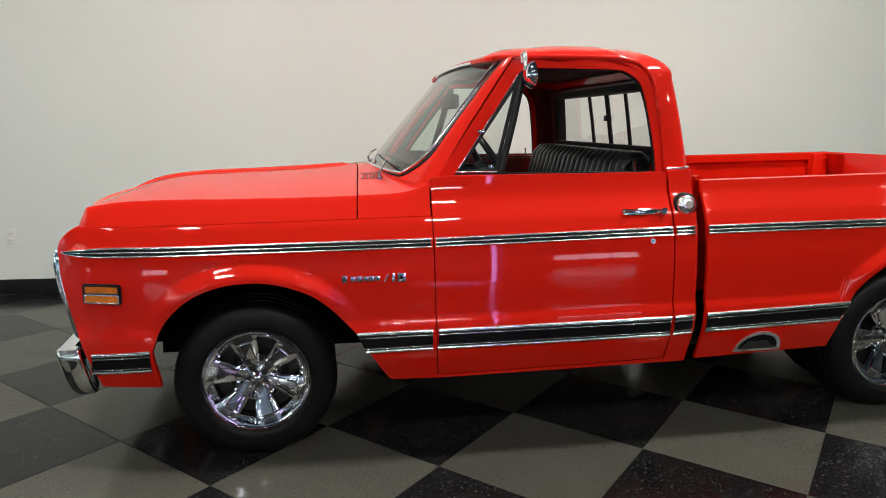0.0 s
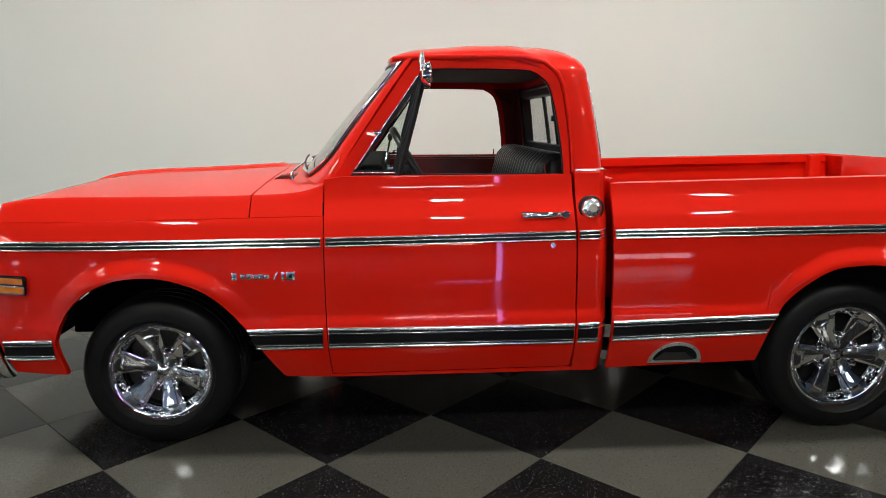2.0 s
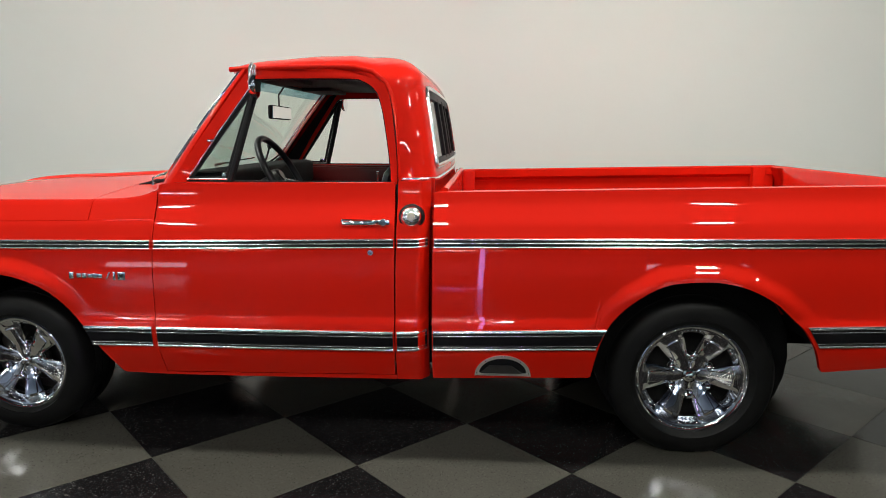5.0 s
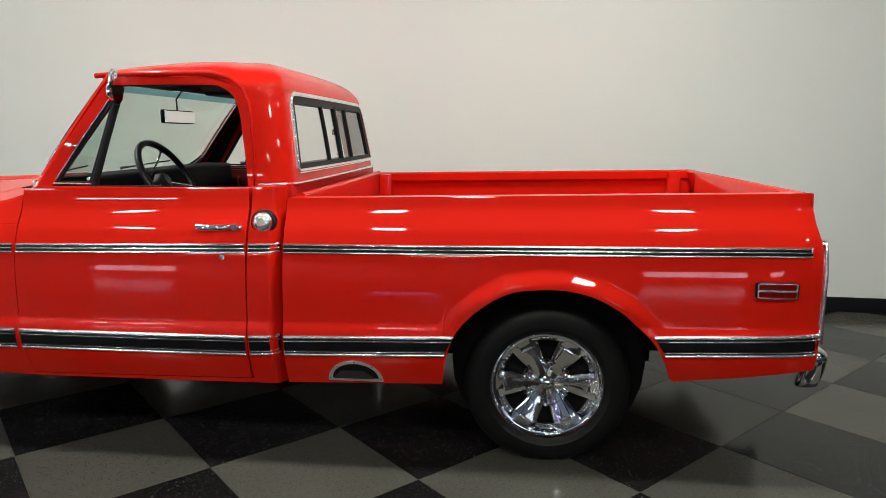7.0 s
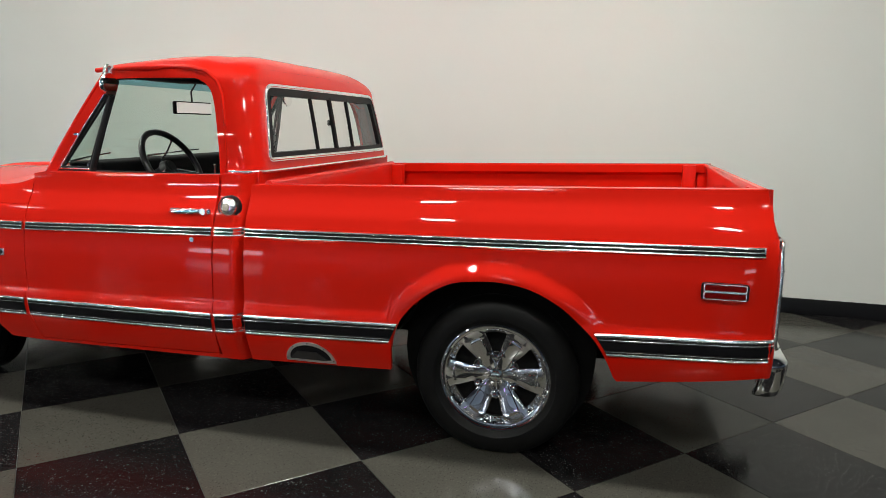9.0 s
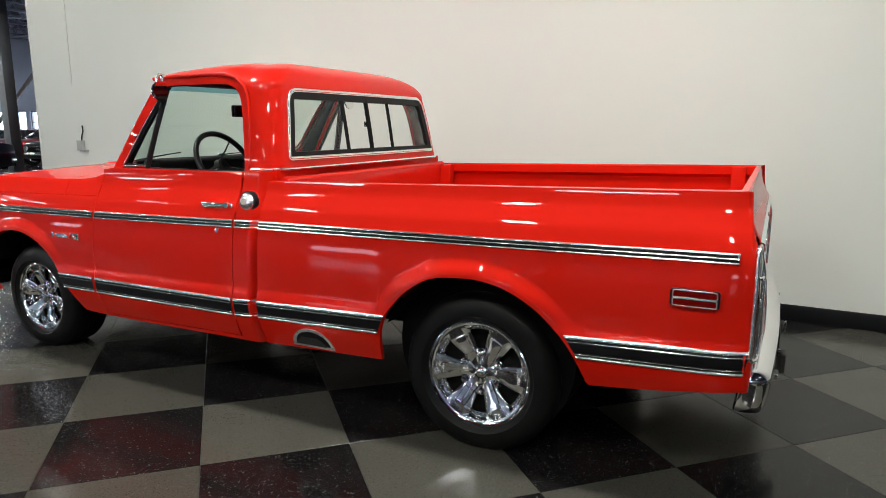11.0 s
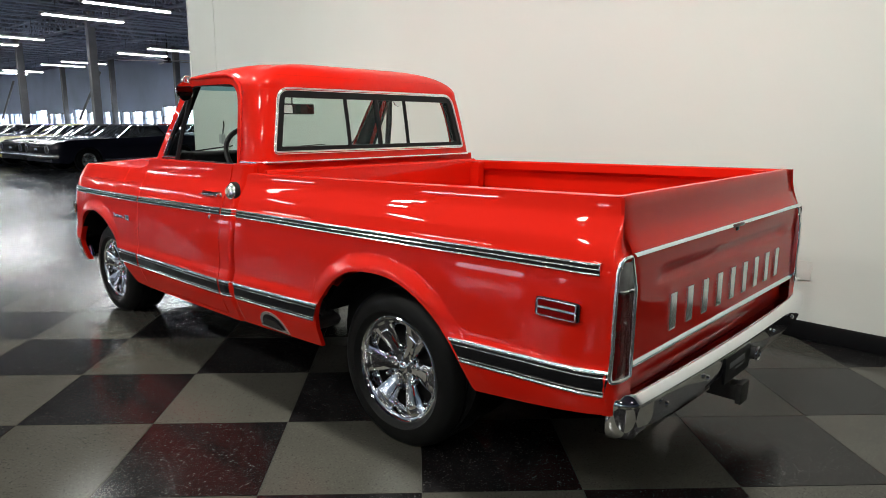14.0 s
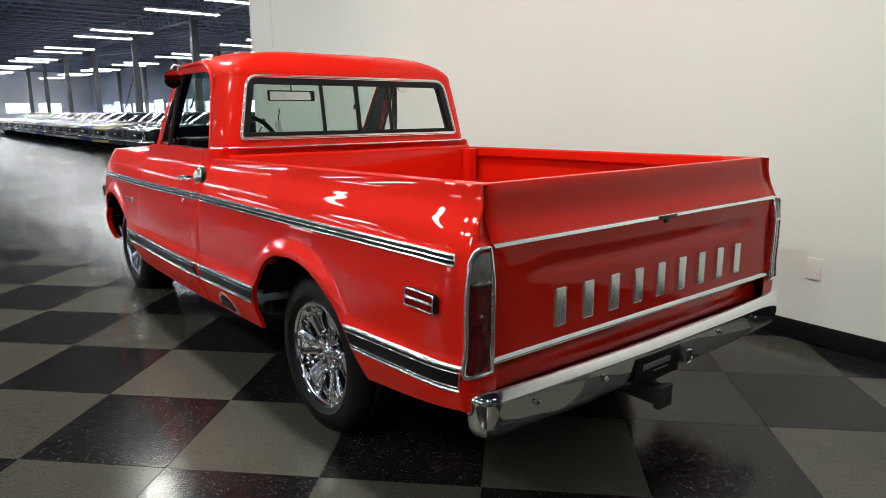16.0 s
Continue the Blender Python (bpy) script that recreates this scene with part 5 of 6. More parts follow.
        # black disc stands for the shade in the hole round the nut
        part("nut_well_shade", cyl_bm(0.0155, 0.0155, 0.006, mn @ pose(0.082, 0, 0.0725), 18), BLACK, root)
        nut = part("lug_nut", cyl_bm(0.0125, 0.0108, 0.026, mn @ pose(0.082, 0, 0.0855), 6, bevel=0.002), ALLOY, root)
        part("nut_dome", lathe_bm([(0.0, 0.107), (0.006, 0.105), (0.0102, 0.0985)], 14, mn @ pose(0.082, 0, 0)), CHROME, nut)
        for d in (-10, -5, 0, 5, 10):
            part("rivet", lathe_bm([(0.0, 0.007), (0.0042, 0.0056), (0.0062, 0.0)], 8, m @ pose(0, 0, 0, 0, 0, 60 * k + 30 + d) @ pose(0.187, 0, 0.0755)), CHROME, root)
    part("hub", lathe_bm([(0.0, 0.077), (0.029, 0.077), (0.034, 0.066), (0.085, 0.058), (0.088, 0.04), (0.0, 0.04)], 40, m), ALLOY, root)
    part("centre_cap", lathe_bm([(0.0, 0.094), (0.012, 0.093), (0.016, 0.090), (0.019, 0.084), (0.026, 0.081), (0.030, 0.07)], 28, m), CHROME, root)
    part("brake_disc", lathe_bm([(0.0, 0.01), (0.15, 0.01), (0.15, -0.015), (0.0, -0.015)], 40, m), IRON, root)
    part("barrel_back", lathe_bm([(0.0, -0.07), (0.18, -0.07), (0.18, -0.085), (0.0, -0.085)], 32, m), UNDER, root)
    return root


for s in (-1, 1):
    wheel("front_wheel", (-0.010, s * 0.765, 0.309), 0.321, s, -15, 0.96)
    wheel("rear_wheel", (2.923, s * 0.782, 0.332), 0.345, s, 0, 1.045)

# ---- chassis ----
for s in (-1, 1):
    part("frame_rail", box_bm((4.3, 0.07, 0.13), (1.6, s * 0.42, 0.42), 0.008), UNDER, truck)
    # dark liners inside the wheel openings
    for x, r, h in ((0.03, 0.435, 0.388), (2.94, 0.445, 0.412)):
        n = 24
        rows = [[(x + r * math.cos(a), s * y, 0.36 + h * math.sin(a)) for y in (0.50, 0.70, 0.972)] for a in spread(0.40, math.pi - 0.40, n)]
        mesh_object("wheel_liner", *sheet(rows), UNDER, truck)
        part("liner_wall", box_bm((0.95, 0.02, 0.50), (x, s * 0.49, 0.57)), UNDER, truck)
tube_part("rear_axle", [(2.923, -0.70, 0.335), (2.923, 0.70, 0.335)], 0.045, IRON, truck)
part("differential", box_bm((0.24, 0.24, 0.24), (2.923, 0, 0.335), 0.08, 4), IRON, truck)
tube_part("front_axle", [(-0.01, -0.70, 0.30), (-0.01, 0.70, 0.30)], 0.04, IRON, truck)
part("engine_sump", box_bm((0.75, 0.5, 0.5), (0.1, 0, 0.50), 0.05), UNDER, truck)
tube_part("drive_shaft", [(0.6, 0, 0.40), (2.8, 0, 0.36)], 0.04, IRON, truck)
tube_part("exhaust_pipe", [(0.5, -0.3, 0.30), (1.5, -0.32, 0.27), (2.0, -0.5, 0.27), (2.15, -0.78, 0.33)], 0.035, IRON, truck)
part("muffler", box_bm((0.5, 0.2, 0.11), (1.45, -0.33, 0.27), 0.045, 3), IRON, truck)
part("underbody", box_bm((1.25, 1.66, 0.05), (1.22, 0, 0.37), 0.01), UNDER, truck)
part("bed_floor", box_bm((2.02, 1.62, 0.05), (2.89, 0, 0.615)), RED, truck)
part("bed_front", box_bm((0.035, 1.66, 0.47), (1.885, 0, 0.86), 0.006), RED, truck, "red front wall of the bed")
tube_part("bed_front_rail", [(1.885, -0.83, 1.092), (1.885, 0.83, 1.092)], 0.018, RED, truck)
for k in range(9):
    part("bed_rib", box_bm((1.98, 0.035, 0.018), (2.89, -0.6 + 0.15 * k, 0.648), 0.006), RED, truck)

# ---- side trim ----
def strip_mid(x):
    return lerp_table([(-0.67, 0.846), (-0.46, 0.855), (0.68, 0.873), (1.69, 0.8955), (1.84, 0.8985), (3.06, 0.913), (3.93, 0.926)], x)


def low_mid(x):
    return lerp_table([(-0.62, 0.425), (-0.4, 0.443), (0.4, 0.487), (0.69, 0.4905), (1.69, 0.4965), (1.84, 0.503), (2.5, 0.522), (3.3, 0.549), (3.95, 0.571)], x)


BEAD = [(0.0, 0.0), (0.06, 0.45), (0.2, 0.8), (0.38, 0.97), (0.5, 1.0), (0.62, 0.97), (0.8, 0.8), (0.94, 0.45), (1.0, 0.0)]


def ribbon(x0, x1, mid, lo, hi, proud, s, name, material, parent, label="", slant=(0, 0), taper=0.0, pull=None, bead=False):
    """A flat moulding with rounded edges that follows the flank."""
    rows = []
    n = max(3, int((x1 - x0) / 0.03))
    for u in spread(0, 1, n):
        row = []
        k = min(1.0, (u * (x1 - x0) + 0.002) / taper) ** 0.6 if taper else 1.0
        for q, o in BEAD if bead else ((0, 0.0), (0.02, 0.7), (0.12, 1.0), (0.5, 1.06), (0.88, 1.0), (0.98, 0.7), (1, 0.0)):
            h = (lo + (hi - lo) * q) * k
            a, b = x0 + slant[0] * h, x1 + slant[1] * h
            x = a + (b - a) * u
            z = mid(x) + h
            w = half_width(x, z) - (pull(x) if pull else 0)
            row.append((x, s * (w + proud * o - (0.001 if o else 0.005)), z))
        rows.append(row)
    return mesh_object(name, *sheet(rows), material, parent, label, 70 if bead else 50)


def corner_pull(x):
    return 0.055 * smoothstep(1.785, 1.845, x) ** 1.4


for s in (-1, 1):
    for x0, x1, tp, pl in ((-0.698, 0.680, 0.15, None), (0.70, 1.692, 0, None), (1.708, 1.828, 0, corner_pull), (1.854, 3.888, 0, None)):
        st = ribbon(x0, x1, strip_mid, -0.0195, 0.0195, 0.006, s, "belt_strip", BLACK, truck, "black and bright metal side strip", taper=tp, pull=pl)
        for lo, hi in ((-0.0198, -0.0105), (-0.0035, 0.0035), (0.0095, 0.0198)):
            ribbon(x0, x1, strip_mid, lo, hi, 0.0105, s, "bright_bead", BRUSHED, st, taper=tp, pull=pl, bead=True)
        if x1 > 3.8 or x0 < -0.6:
            x = x1 - 0.003 if x1 > 3.8 else x0
            if x1 > 3.8:
                part("end_cap", box_bm((0.007, 0.012, 0.04), (x, s * half_width(x, strip_mid(x)), strip_mid(x)), 0.002), BRUSHED, st)
    for x0, x1, sl, pl in ((-0.60, -0.378, (0.1, 0), None), (0.405, 0.684, (-0.42, 0), None), (0.706, 1.692, (0, 0), None), (1.708, 1.828, (0, 0), corner_pull),
                           (1.854, 2.522, (0, 0.48), None), (3.343, 3.935, (-0.60, 0.2), None)):
        lo, hi = -0.045, 0.045
        st = ribbon(x0, x1, low_mid, lo, hi, 0.005, s, "lower_strip", BLACK, truck, "wide black lower side strip edged in bright metal", slant=sl, pull=pl)
        for a, b in ((-0.0455, -0.031), (-0.0265, -0.0215), (0.019, 0.024), (0.029, 0.0455)):
            ribbon(x0, x1, low_mid, a, b, 0.0095, s, "bright_bead", BRUSHED, st, slant=sl, pull=pl, bead=True)

    # side marker lamps
    for x0, z0, lens, w, h, nm in ((-0.537, 0.703, AMBER, 0.145, 0.075, "front_marker_lamp"), (3.760, 0.783, MARKER_RED, 0.160, 0.062, "rear_marker_lamp")):
        def on_flank(u, v, d, x0=x0, z0=z0, s=s):
            x, z = x0 + u, z0 + v
            return (x, s * (half_width(x, z) + d + 0.008), z)

        box = rounded([(-w / 2, -h / 2), (w / 2, -h / 2), (w / 2, h / 2), (-w / 2, h / 2)], 0.012)
        mk = mesh_object(nm, *slab(box, on_flank, 0.006), BLACK, truck, "side marker lamp with bright bezel", 30)
        for k in (-1, 1):
            lp = [(u * 0.88, v * 0.40 + k * h * 0.23) for u, v in box]
            mesh_object("lens", *slab(inset(lp, 0.003), lambda u, v, d: on_flank(u, v, d + 0.004), 0.006), lens, mk)
            mesh_object("bezel", *tube([on_flank(u, v, 0.011) for u, v in lp], 0.0030, 6, True), BRUSHED if (k < 0 or lens is not AMBER) else BLACK, mk)

    # door handle and lock
    hz, hx = 0.976, 1.575
    wy = half_width(hx, hz)
    hd = part("door_handle", box_bm((0.20, 0.010, 0.022), (hx, s * (wy + 0.004), hz), 0.006, 3), CHROME, truck, "chrome push-button door handle")
    tube_part("grip", [(hx - 0.095, s * (wy + 0.006), hz - 0.006), (hx - 0.085, s * (wy + 0.026), hz - 0.004), (hx - 0.03, s * (wy + 0.034), hz), (hx + 0.03, s * (wy + 0.032), hz + 0.002), (hx + 0.05, s * (wy + 0.012), hz + 0.003)],
              [0.007, 0.009, 0.011, 0.011, 0.009], CHROME, hd, segs=10, flat=0.7)
    part("push_button", cyl_bm(0.016, 0.014, 0.03, pose(hx + 0.075, s * (wy + 0.014), hz + 0.003, 90), 20, bevel=0.003), CHROME, hd)
    lx, lz = 1.60, 0.858
    part("door_lock", cyl_bm(0.012, 0.011, 0.012, pose(lx, s * (half_width(lx, lz) + 0.004), lz, 90), 20, bevel=0.002), BRUSHED, truck, "chrome door lock")

    # fender badge in plain bars
    bxm = [(0.345, 0.030), (0.378, 0.020), (0.402, 0.024), (0.426, 0.018), (0.448, 0.022), (0.470, 0.018)]
    bd = None
    for k, (bx0, hgt) in enumerate(bxm):
        z = 0.742
        y = half_width(bx0, z) + 0.004
        ob = part("badge" if bd is None else "badge_bar", box_bm((0.021, 0.009, hgt), (bx0, s * y, z), 0.003), CHROME, bd or truck, "small chrome fender badge" if bd is None else "")
        bd = bd or ob
    for bx0, w, tilt in ((0.505, 0.008, 28), (0.532, 0.012, 0), (0.563, 0.034, 0)):
        y = half_width(bx0, 0.744) + 0.004
        part("badge_bar", box_bm((w, 0.009, 0.036), (0, 0, 0), 0.003, m=Matrix.Translation((bx0, s * y, 0.744)) @ pose(0, 0, 0, 0, tilt)), CHROME, bd)
    part("badge_gap", box_bm((0.014, 0.011, 0.014), (0.563, s * (half_width(0.563, 0.744) + 0.0045), 0.744), 0.002), BLACK, bd)

# fuel cap on the driver's side
fc = (1.761, -(half_width(1.761, 0.998)), 0.998)
cup = part("fuel_cap", lathe_bm([(0.0, 0.034), (0.010, 0.0336), (0.018, 0.032), (0.025, 0.0295), (0.031, 0.026), (0.036, 0.0215), (0.040, 0.016), (0.0425, 0.009), (0.043, 0.0), (0.0, 0.0)], 48, Matrix.Translation(fc) @ pose(0, 0, 0, 82, 0, 0)), BRUSHED, truck, "round chrome fuel filler cap on a black seal")
part("emblem", lathe_bm([(0.0, 0.0365), (0.015, 0.036), (0.0165, 0.033), (0.0165, 0.03)], 24, Matrix.Translation(fc) @ pose(0, 0, 0, 82, 0, 0)), SATIN, cup)
part("seal", lathe_bm([(0.044, 0.012), (0.051, 0.008), (0.053, -0.012), (0.044, -0.012)], 36, Matrix.Translation(fc) @ pose(0, 0, 0, 82, 0, 0), True), GASKET, cup)

# half-moon outlet in the bed side
hm = [(0.115 * math.cos(a), 0.10 * math.sin(a)) for a in spread(0, math.pi, 25)]
hm_in = [(0.096 * math.cos(a), 0.014 + 0.071 * math.sin(a)) for a in spread(0, math.pi, 25)]


def vent_map(u, v, d):
    x, z = 2.138 + u, 0.347 + v
    return (x, -(half_width(x, z) + d - 0.002), z)


ov = mesh_object("side_outlet", *slab(hm, lambda u, v, d: vent_map(u, v, d * 1.5 - 0.012), 0.012, hm_in), SATIN_TRIM, truck, "half-moon bright metal outlet with dark recess", 30)
mesh_object("recess", *slab(hm_in, lambda u, v, d: vent_map(u * (1 - 0.12 * (d > 0)), v, 0.004 if d > 0 else 0.003), 0.001), BLACK, ov)
mesh_object("flap", *slab([(-0.055, 0.052), (0.035, 0.052), (0.078, 0.016), (-0.09, 0.016)], lambda u, v, d: vent_map(u, v, 0.005 + d * (1.2 - v * 16)), 0.012), IRON, ov, "", 20)
for k in range(5):
    a = math.pi * (0.04 + 0.23 * k)
    p = vent_map(0.107 * math.cos(a), 0.003 + 0.0915 * math.sin(a), 0.007)
    part("rivet", cyl_bm(0.004, 0.003, 0.004, pose(*p, 90), 8), BRUSHED, ov)

# ---- tail ----
TG = [(0.598, 3.953), (0.65, 3.953), (0.72, 3.952), (0.78, 3.951), (0.82, 3.950), (0.836, 3.949), (0.842, 3.945), (0.852, 3.934), (0.860, 3.930), (0.868, 3.930), (0.892, 3.943), (0.902, 3.948), (0.912, 3.949), (0.945, 3.949), (0.965, 3.948), (0.985, 3.940),
      (1.01, 3.925), (1.05, 3.911), (1.10, 3.902), (1.135, 3.897), (1.142, 3.892), (1.142, 3.87), (1.13, 3.862), (0.9, 3.862), (0.62, 3.862)]
rows = []
for y in [-0.866, -0.864, -0.859] + spread(-0.80, 0.80, 51) + [0.859, 0.864, 0.866]:
    dip = 0.004 * smoothstep(0.859, 0.866, abs(y))
    panel = 1 - smoothstep(0.60, 0.71, abs(y))
    row = []
    for z, x in TG:
        flat = 3.9495 if 0.83 < z < 0.91 else x
        row.append((x * panel + flat * (1 - panel) - (dip if x > 3.88 else 0), y, z))
    rows.append(row)
tailgate = mesh_object("tailgate", *sheet(rows), RED, truck, "red tailgate with bright trim and raised lettering bars", 35)
for z0, z1, out in ((0.954, 0.974, 0.010), (0.598, 0.620, 0.008)):
    rows = []
    for y in spread(-0.866, 0.866, 31):
        x = 3.949 if z0 > 0.9 else 3.953
        if z0 > 0.9:
            row = [(3.940, y, z0), (3.954, y, z0 + 0.002), (3.958, y, z0 + 0.008), (3.955, y, z0 + 0.014), (3.948, y, z1 - 0.002), (3.941, y, z1)]
        else:
            row = [(x, y, z0), (x + out * 0.7, y, z0 + 0.002), (x + out, y, z0 + 0.008), (x + out * 0.8, y, z0 + 0.014), (x + out * 0.35, y, z1 - 0.003), (x, y, z1)]
        rows.append(row)
    mesh_object("tailgate_trim", *sheet(rows), CHROME, tailgate, "bright metal trim", 50)
part("latch_handle", box_bm((0.016, 0.12, 0.014), (3.951, 0.02, 0.963), 0.004), RED_SHADED, tailgate)
part("latch_pull", box_bm((0.012, 0.024, 0.018), (3.950, 0.02, 0.949), 0.004), BLACK, tailgate)
# raised bars in place of the lettering
for k in range(9):
    y = -0.568 + 0.142 * k
    part("letter_bar", box_bm((0.009, 0.056, 0.132), (3.955, y, 0.728), 0.008, 3), LETTER, tailgate, "satin metal bar" if k == 0 else "")


for s in (-1, 1):
    part("gate_post", box_bm((0.06, 0.04, 0.46), (3.862, s * 0.835, 0.86), 0.005), RED, truck)
    lamp_o = [(0.02, 0.578), (0.84, 0.578), (0.90, 0.592)] + [(0.50 + 0.40 * math.cos(a), 0.928 + 0.040 * math.sin(a)) for a in spread(0, math.pi / 2, 9)] + [(0.02, 0.968)]
    lo2 = divided(lamp_o, 4)
    inner = [(0.45 + (u - 0.45) * 0.76, 0.773 + (v - 0.773) * 0.945) for u, v in lo2]
    tl = mesh_object("tail_lamp", *slab(lo2, lambda u, v, d: tail_point(u, v, d + 0.001, s), 0.008, inner), CHROME, truck, "upright tail lamp with chrome bezel, red below and clear above", 35)
    zc = 0.862
    mid = [(0.45 + (u - 0.45) * 0.90, 0.773 + (v - 0.773) * 0.977) for u, v in lo2]
    mesh_object("bezel_bead", *tube([tail_point(u, v, 0.010, s) for u, v in mid], 0.0068, 8, True), BRUSHED, tl, "", 70)

    def lens_rows(z0, z1, d):
        rows = []
        for v in spread(z0, z1, 12):
            top = 0.80 if v < 0.915 else 0.48 + 0.32 * math.sqrt(max(0.0, 1 - ((v - 0.915) / 0.040) ** 2))
            rows.append([tail_point(u, v, d, s) for u in spread(0.12, top, 8)])
        return rows

    mesh_object("red_lens", *sheet(lens_rows(0.586, zc, 0.004)), LENS_RED, tl, "dark red lens", 50)
    mesh_object("clear_lens", *sheet(lens_rows(zc, 0.950, 0.004)), LENS_CLEAR, tl, "clear reverse lens", 50)
    mesh_object("lens_bar", *tube([tail_point(u, zc, 0.007, s) for u in spread(0.1, 0.75, 7)], 0.006, 6), CHROME, tl)
    part("centre_screw", cyl_bm(0.007, 0.006, 0.008, Matrix.Translation(tail_point(0.42, 0.765, 0.005, s)) @ pose(0, 0, 0, 0, 90), 12), CHROME, tl)

part("rear_valance", box_bm((0.03, 1.72, 0.11), (3.892, 0, 0.52), 0.006), RED, truck)
# black strip stands for the shadow in the gap under the tailgate
part("gate_gap_shade", box_bm((0.02, 1.72, 0.05), (3.872, 0, 0.595)), UNDER, truck)

# bumper hardware, plate and hitch
for y in (-0.735, -0.418, 0.331, 0.628):
    part("bumper_bolt", cyl_bm(0.011, 0.009, 0.01, pose(4.026 + 0.022 * (1 - (y / 0.87) ** 2), y, 0.463, 0, 90), 14, bevel=0.002), CHROME, truck)
plate = part("plate_holder", box_bm((0.012, 0.27, 0.105), (4.039, -0.115, 0.438), 0.004), BLACK, truck, "black plate holder with grey writing bars")
part("writing_bar", box_bm((0.004, 0.17, 0.022), (4.0445, -0.125, 0.450), 0.001), STEEL, plate)
part("writing_bar", box_bm((0.004, 0.09, 0.007), (4.0445, -0.10, 0.424), 0.001), STEEL, plate)
hitch = part("tow_hitch", box_bm((0.20, 0.065, 0.065), (3.97, -0.10, 0.32), 0.005), IRON, truck, "black tow hitch receiver below the bumper")
part("hitch_beam", box_bm((0.07, 0.7, 0.07), (3.90, 0.03, 0.36), 0.006), IRON, hitch)
part("hitch_collar", box_bm((0.025, 0.085, 0.085), (4.065, -0.10, 0.32), 0.006), IRON, hitch)
part("socket_plug", cyl_bm(0.028, 0.028, 0.05, pose(4.04, 0.05, 0.44, 0, 90), 18, bevel=0.004), IRON, hitch)
tube_part("socket_ring", [(4.067, 0.05 + 0.026 * math.cos(a), 0.44 + 0.026 * math.sin(a)) for a in spread(0, 2 * math.pi, 17)[:-1]], 0.004, CHROME, hitch, segs=6, closed=True)

# door mirrors
for s in (-1, 1):
    base = Vector((1.085, s * 0.795, 1.572))
    head = Vector((1.112, s * 0.848, 1.520))
    mr = tube_part("door_mirror", [base + Vector((0, 0, 0.03)), base + Vector((0.0, s * 0.03, 0.035)), base + Vector((0.0, s * 0.045, 0.018)), head + Vector((-0.03, 0, 0.015))], 0.008, BRUSHED, truck, "round chrome mirror on a bracket above the vent window", 8)
    mm = look(head, head + Vector((-0.99, s * 0.09, 0.0))) @ Matrix.Diagonal((1, 1, 0.75, 1))
    part("mirror_head", lathe_bm([(0.0, -0.045), (0.02, -0.043), (0.039, -0.033), (0.050, -0.014), (0.054, 0.0), (0.051, 0.004), (0.0, 0.004)], 32, mm), CHROME, mr)
    part("mirror_glass", lathe_bm([(0.0, 0.006), (0.047, 0.006), (0.047, 0.002)], 32, mm), MIRROR, mr)
    part("bracket_clamp", box_bm((0.024, 0.024, 0.04), base + Vector((0, s * 0.005, 0.012)), 0.006), BRUSHED, mr)

# ---- parked cars of the hall ----
GLASS_DARK = mat("dark_car_glass", (0.03, 0.034, 0.036), rough=0.05, spec=0.8, coat=1.0)
PAINTS = {}


def car_paint(name, col):
    if name not in PAINTS:
        PAINTS[name] = mat(name + "_car_paint", col, rough=0.35, coat=1.0, vary=0.03, vscale=2)
    return PAINTS[name]


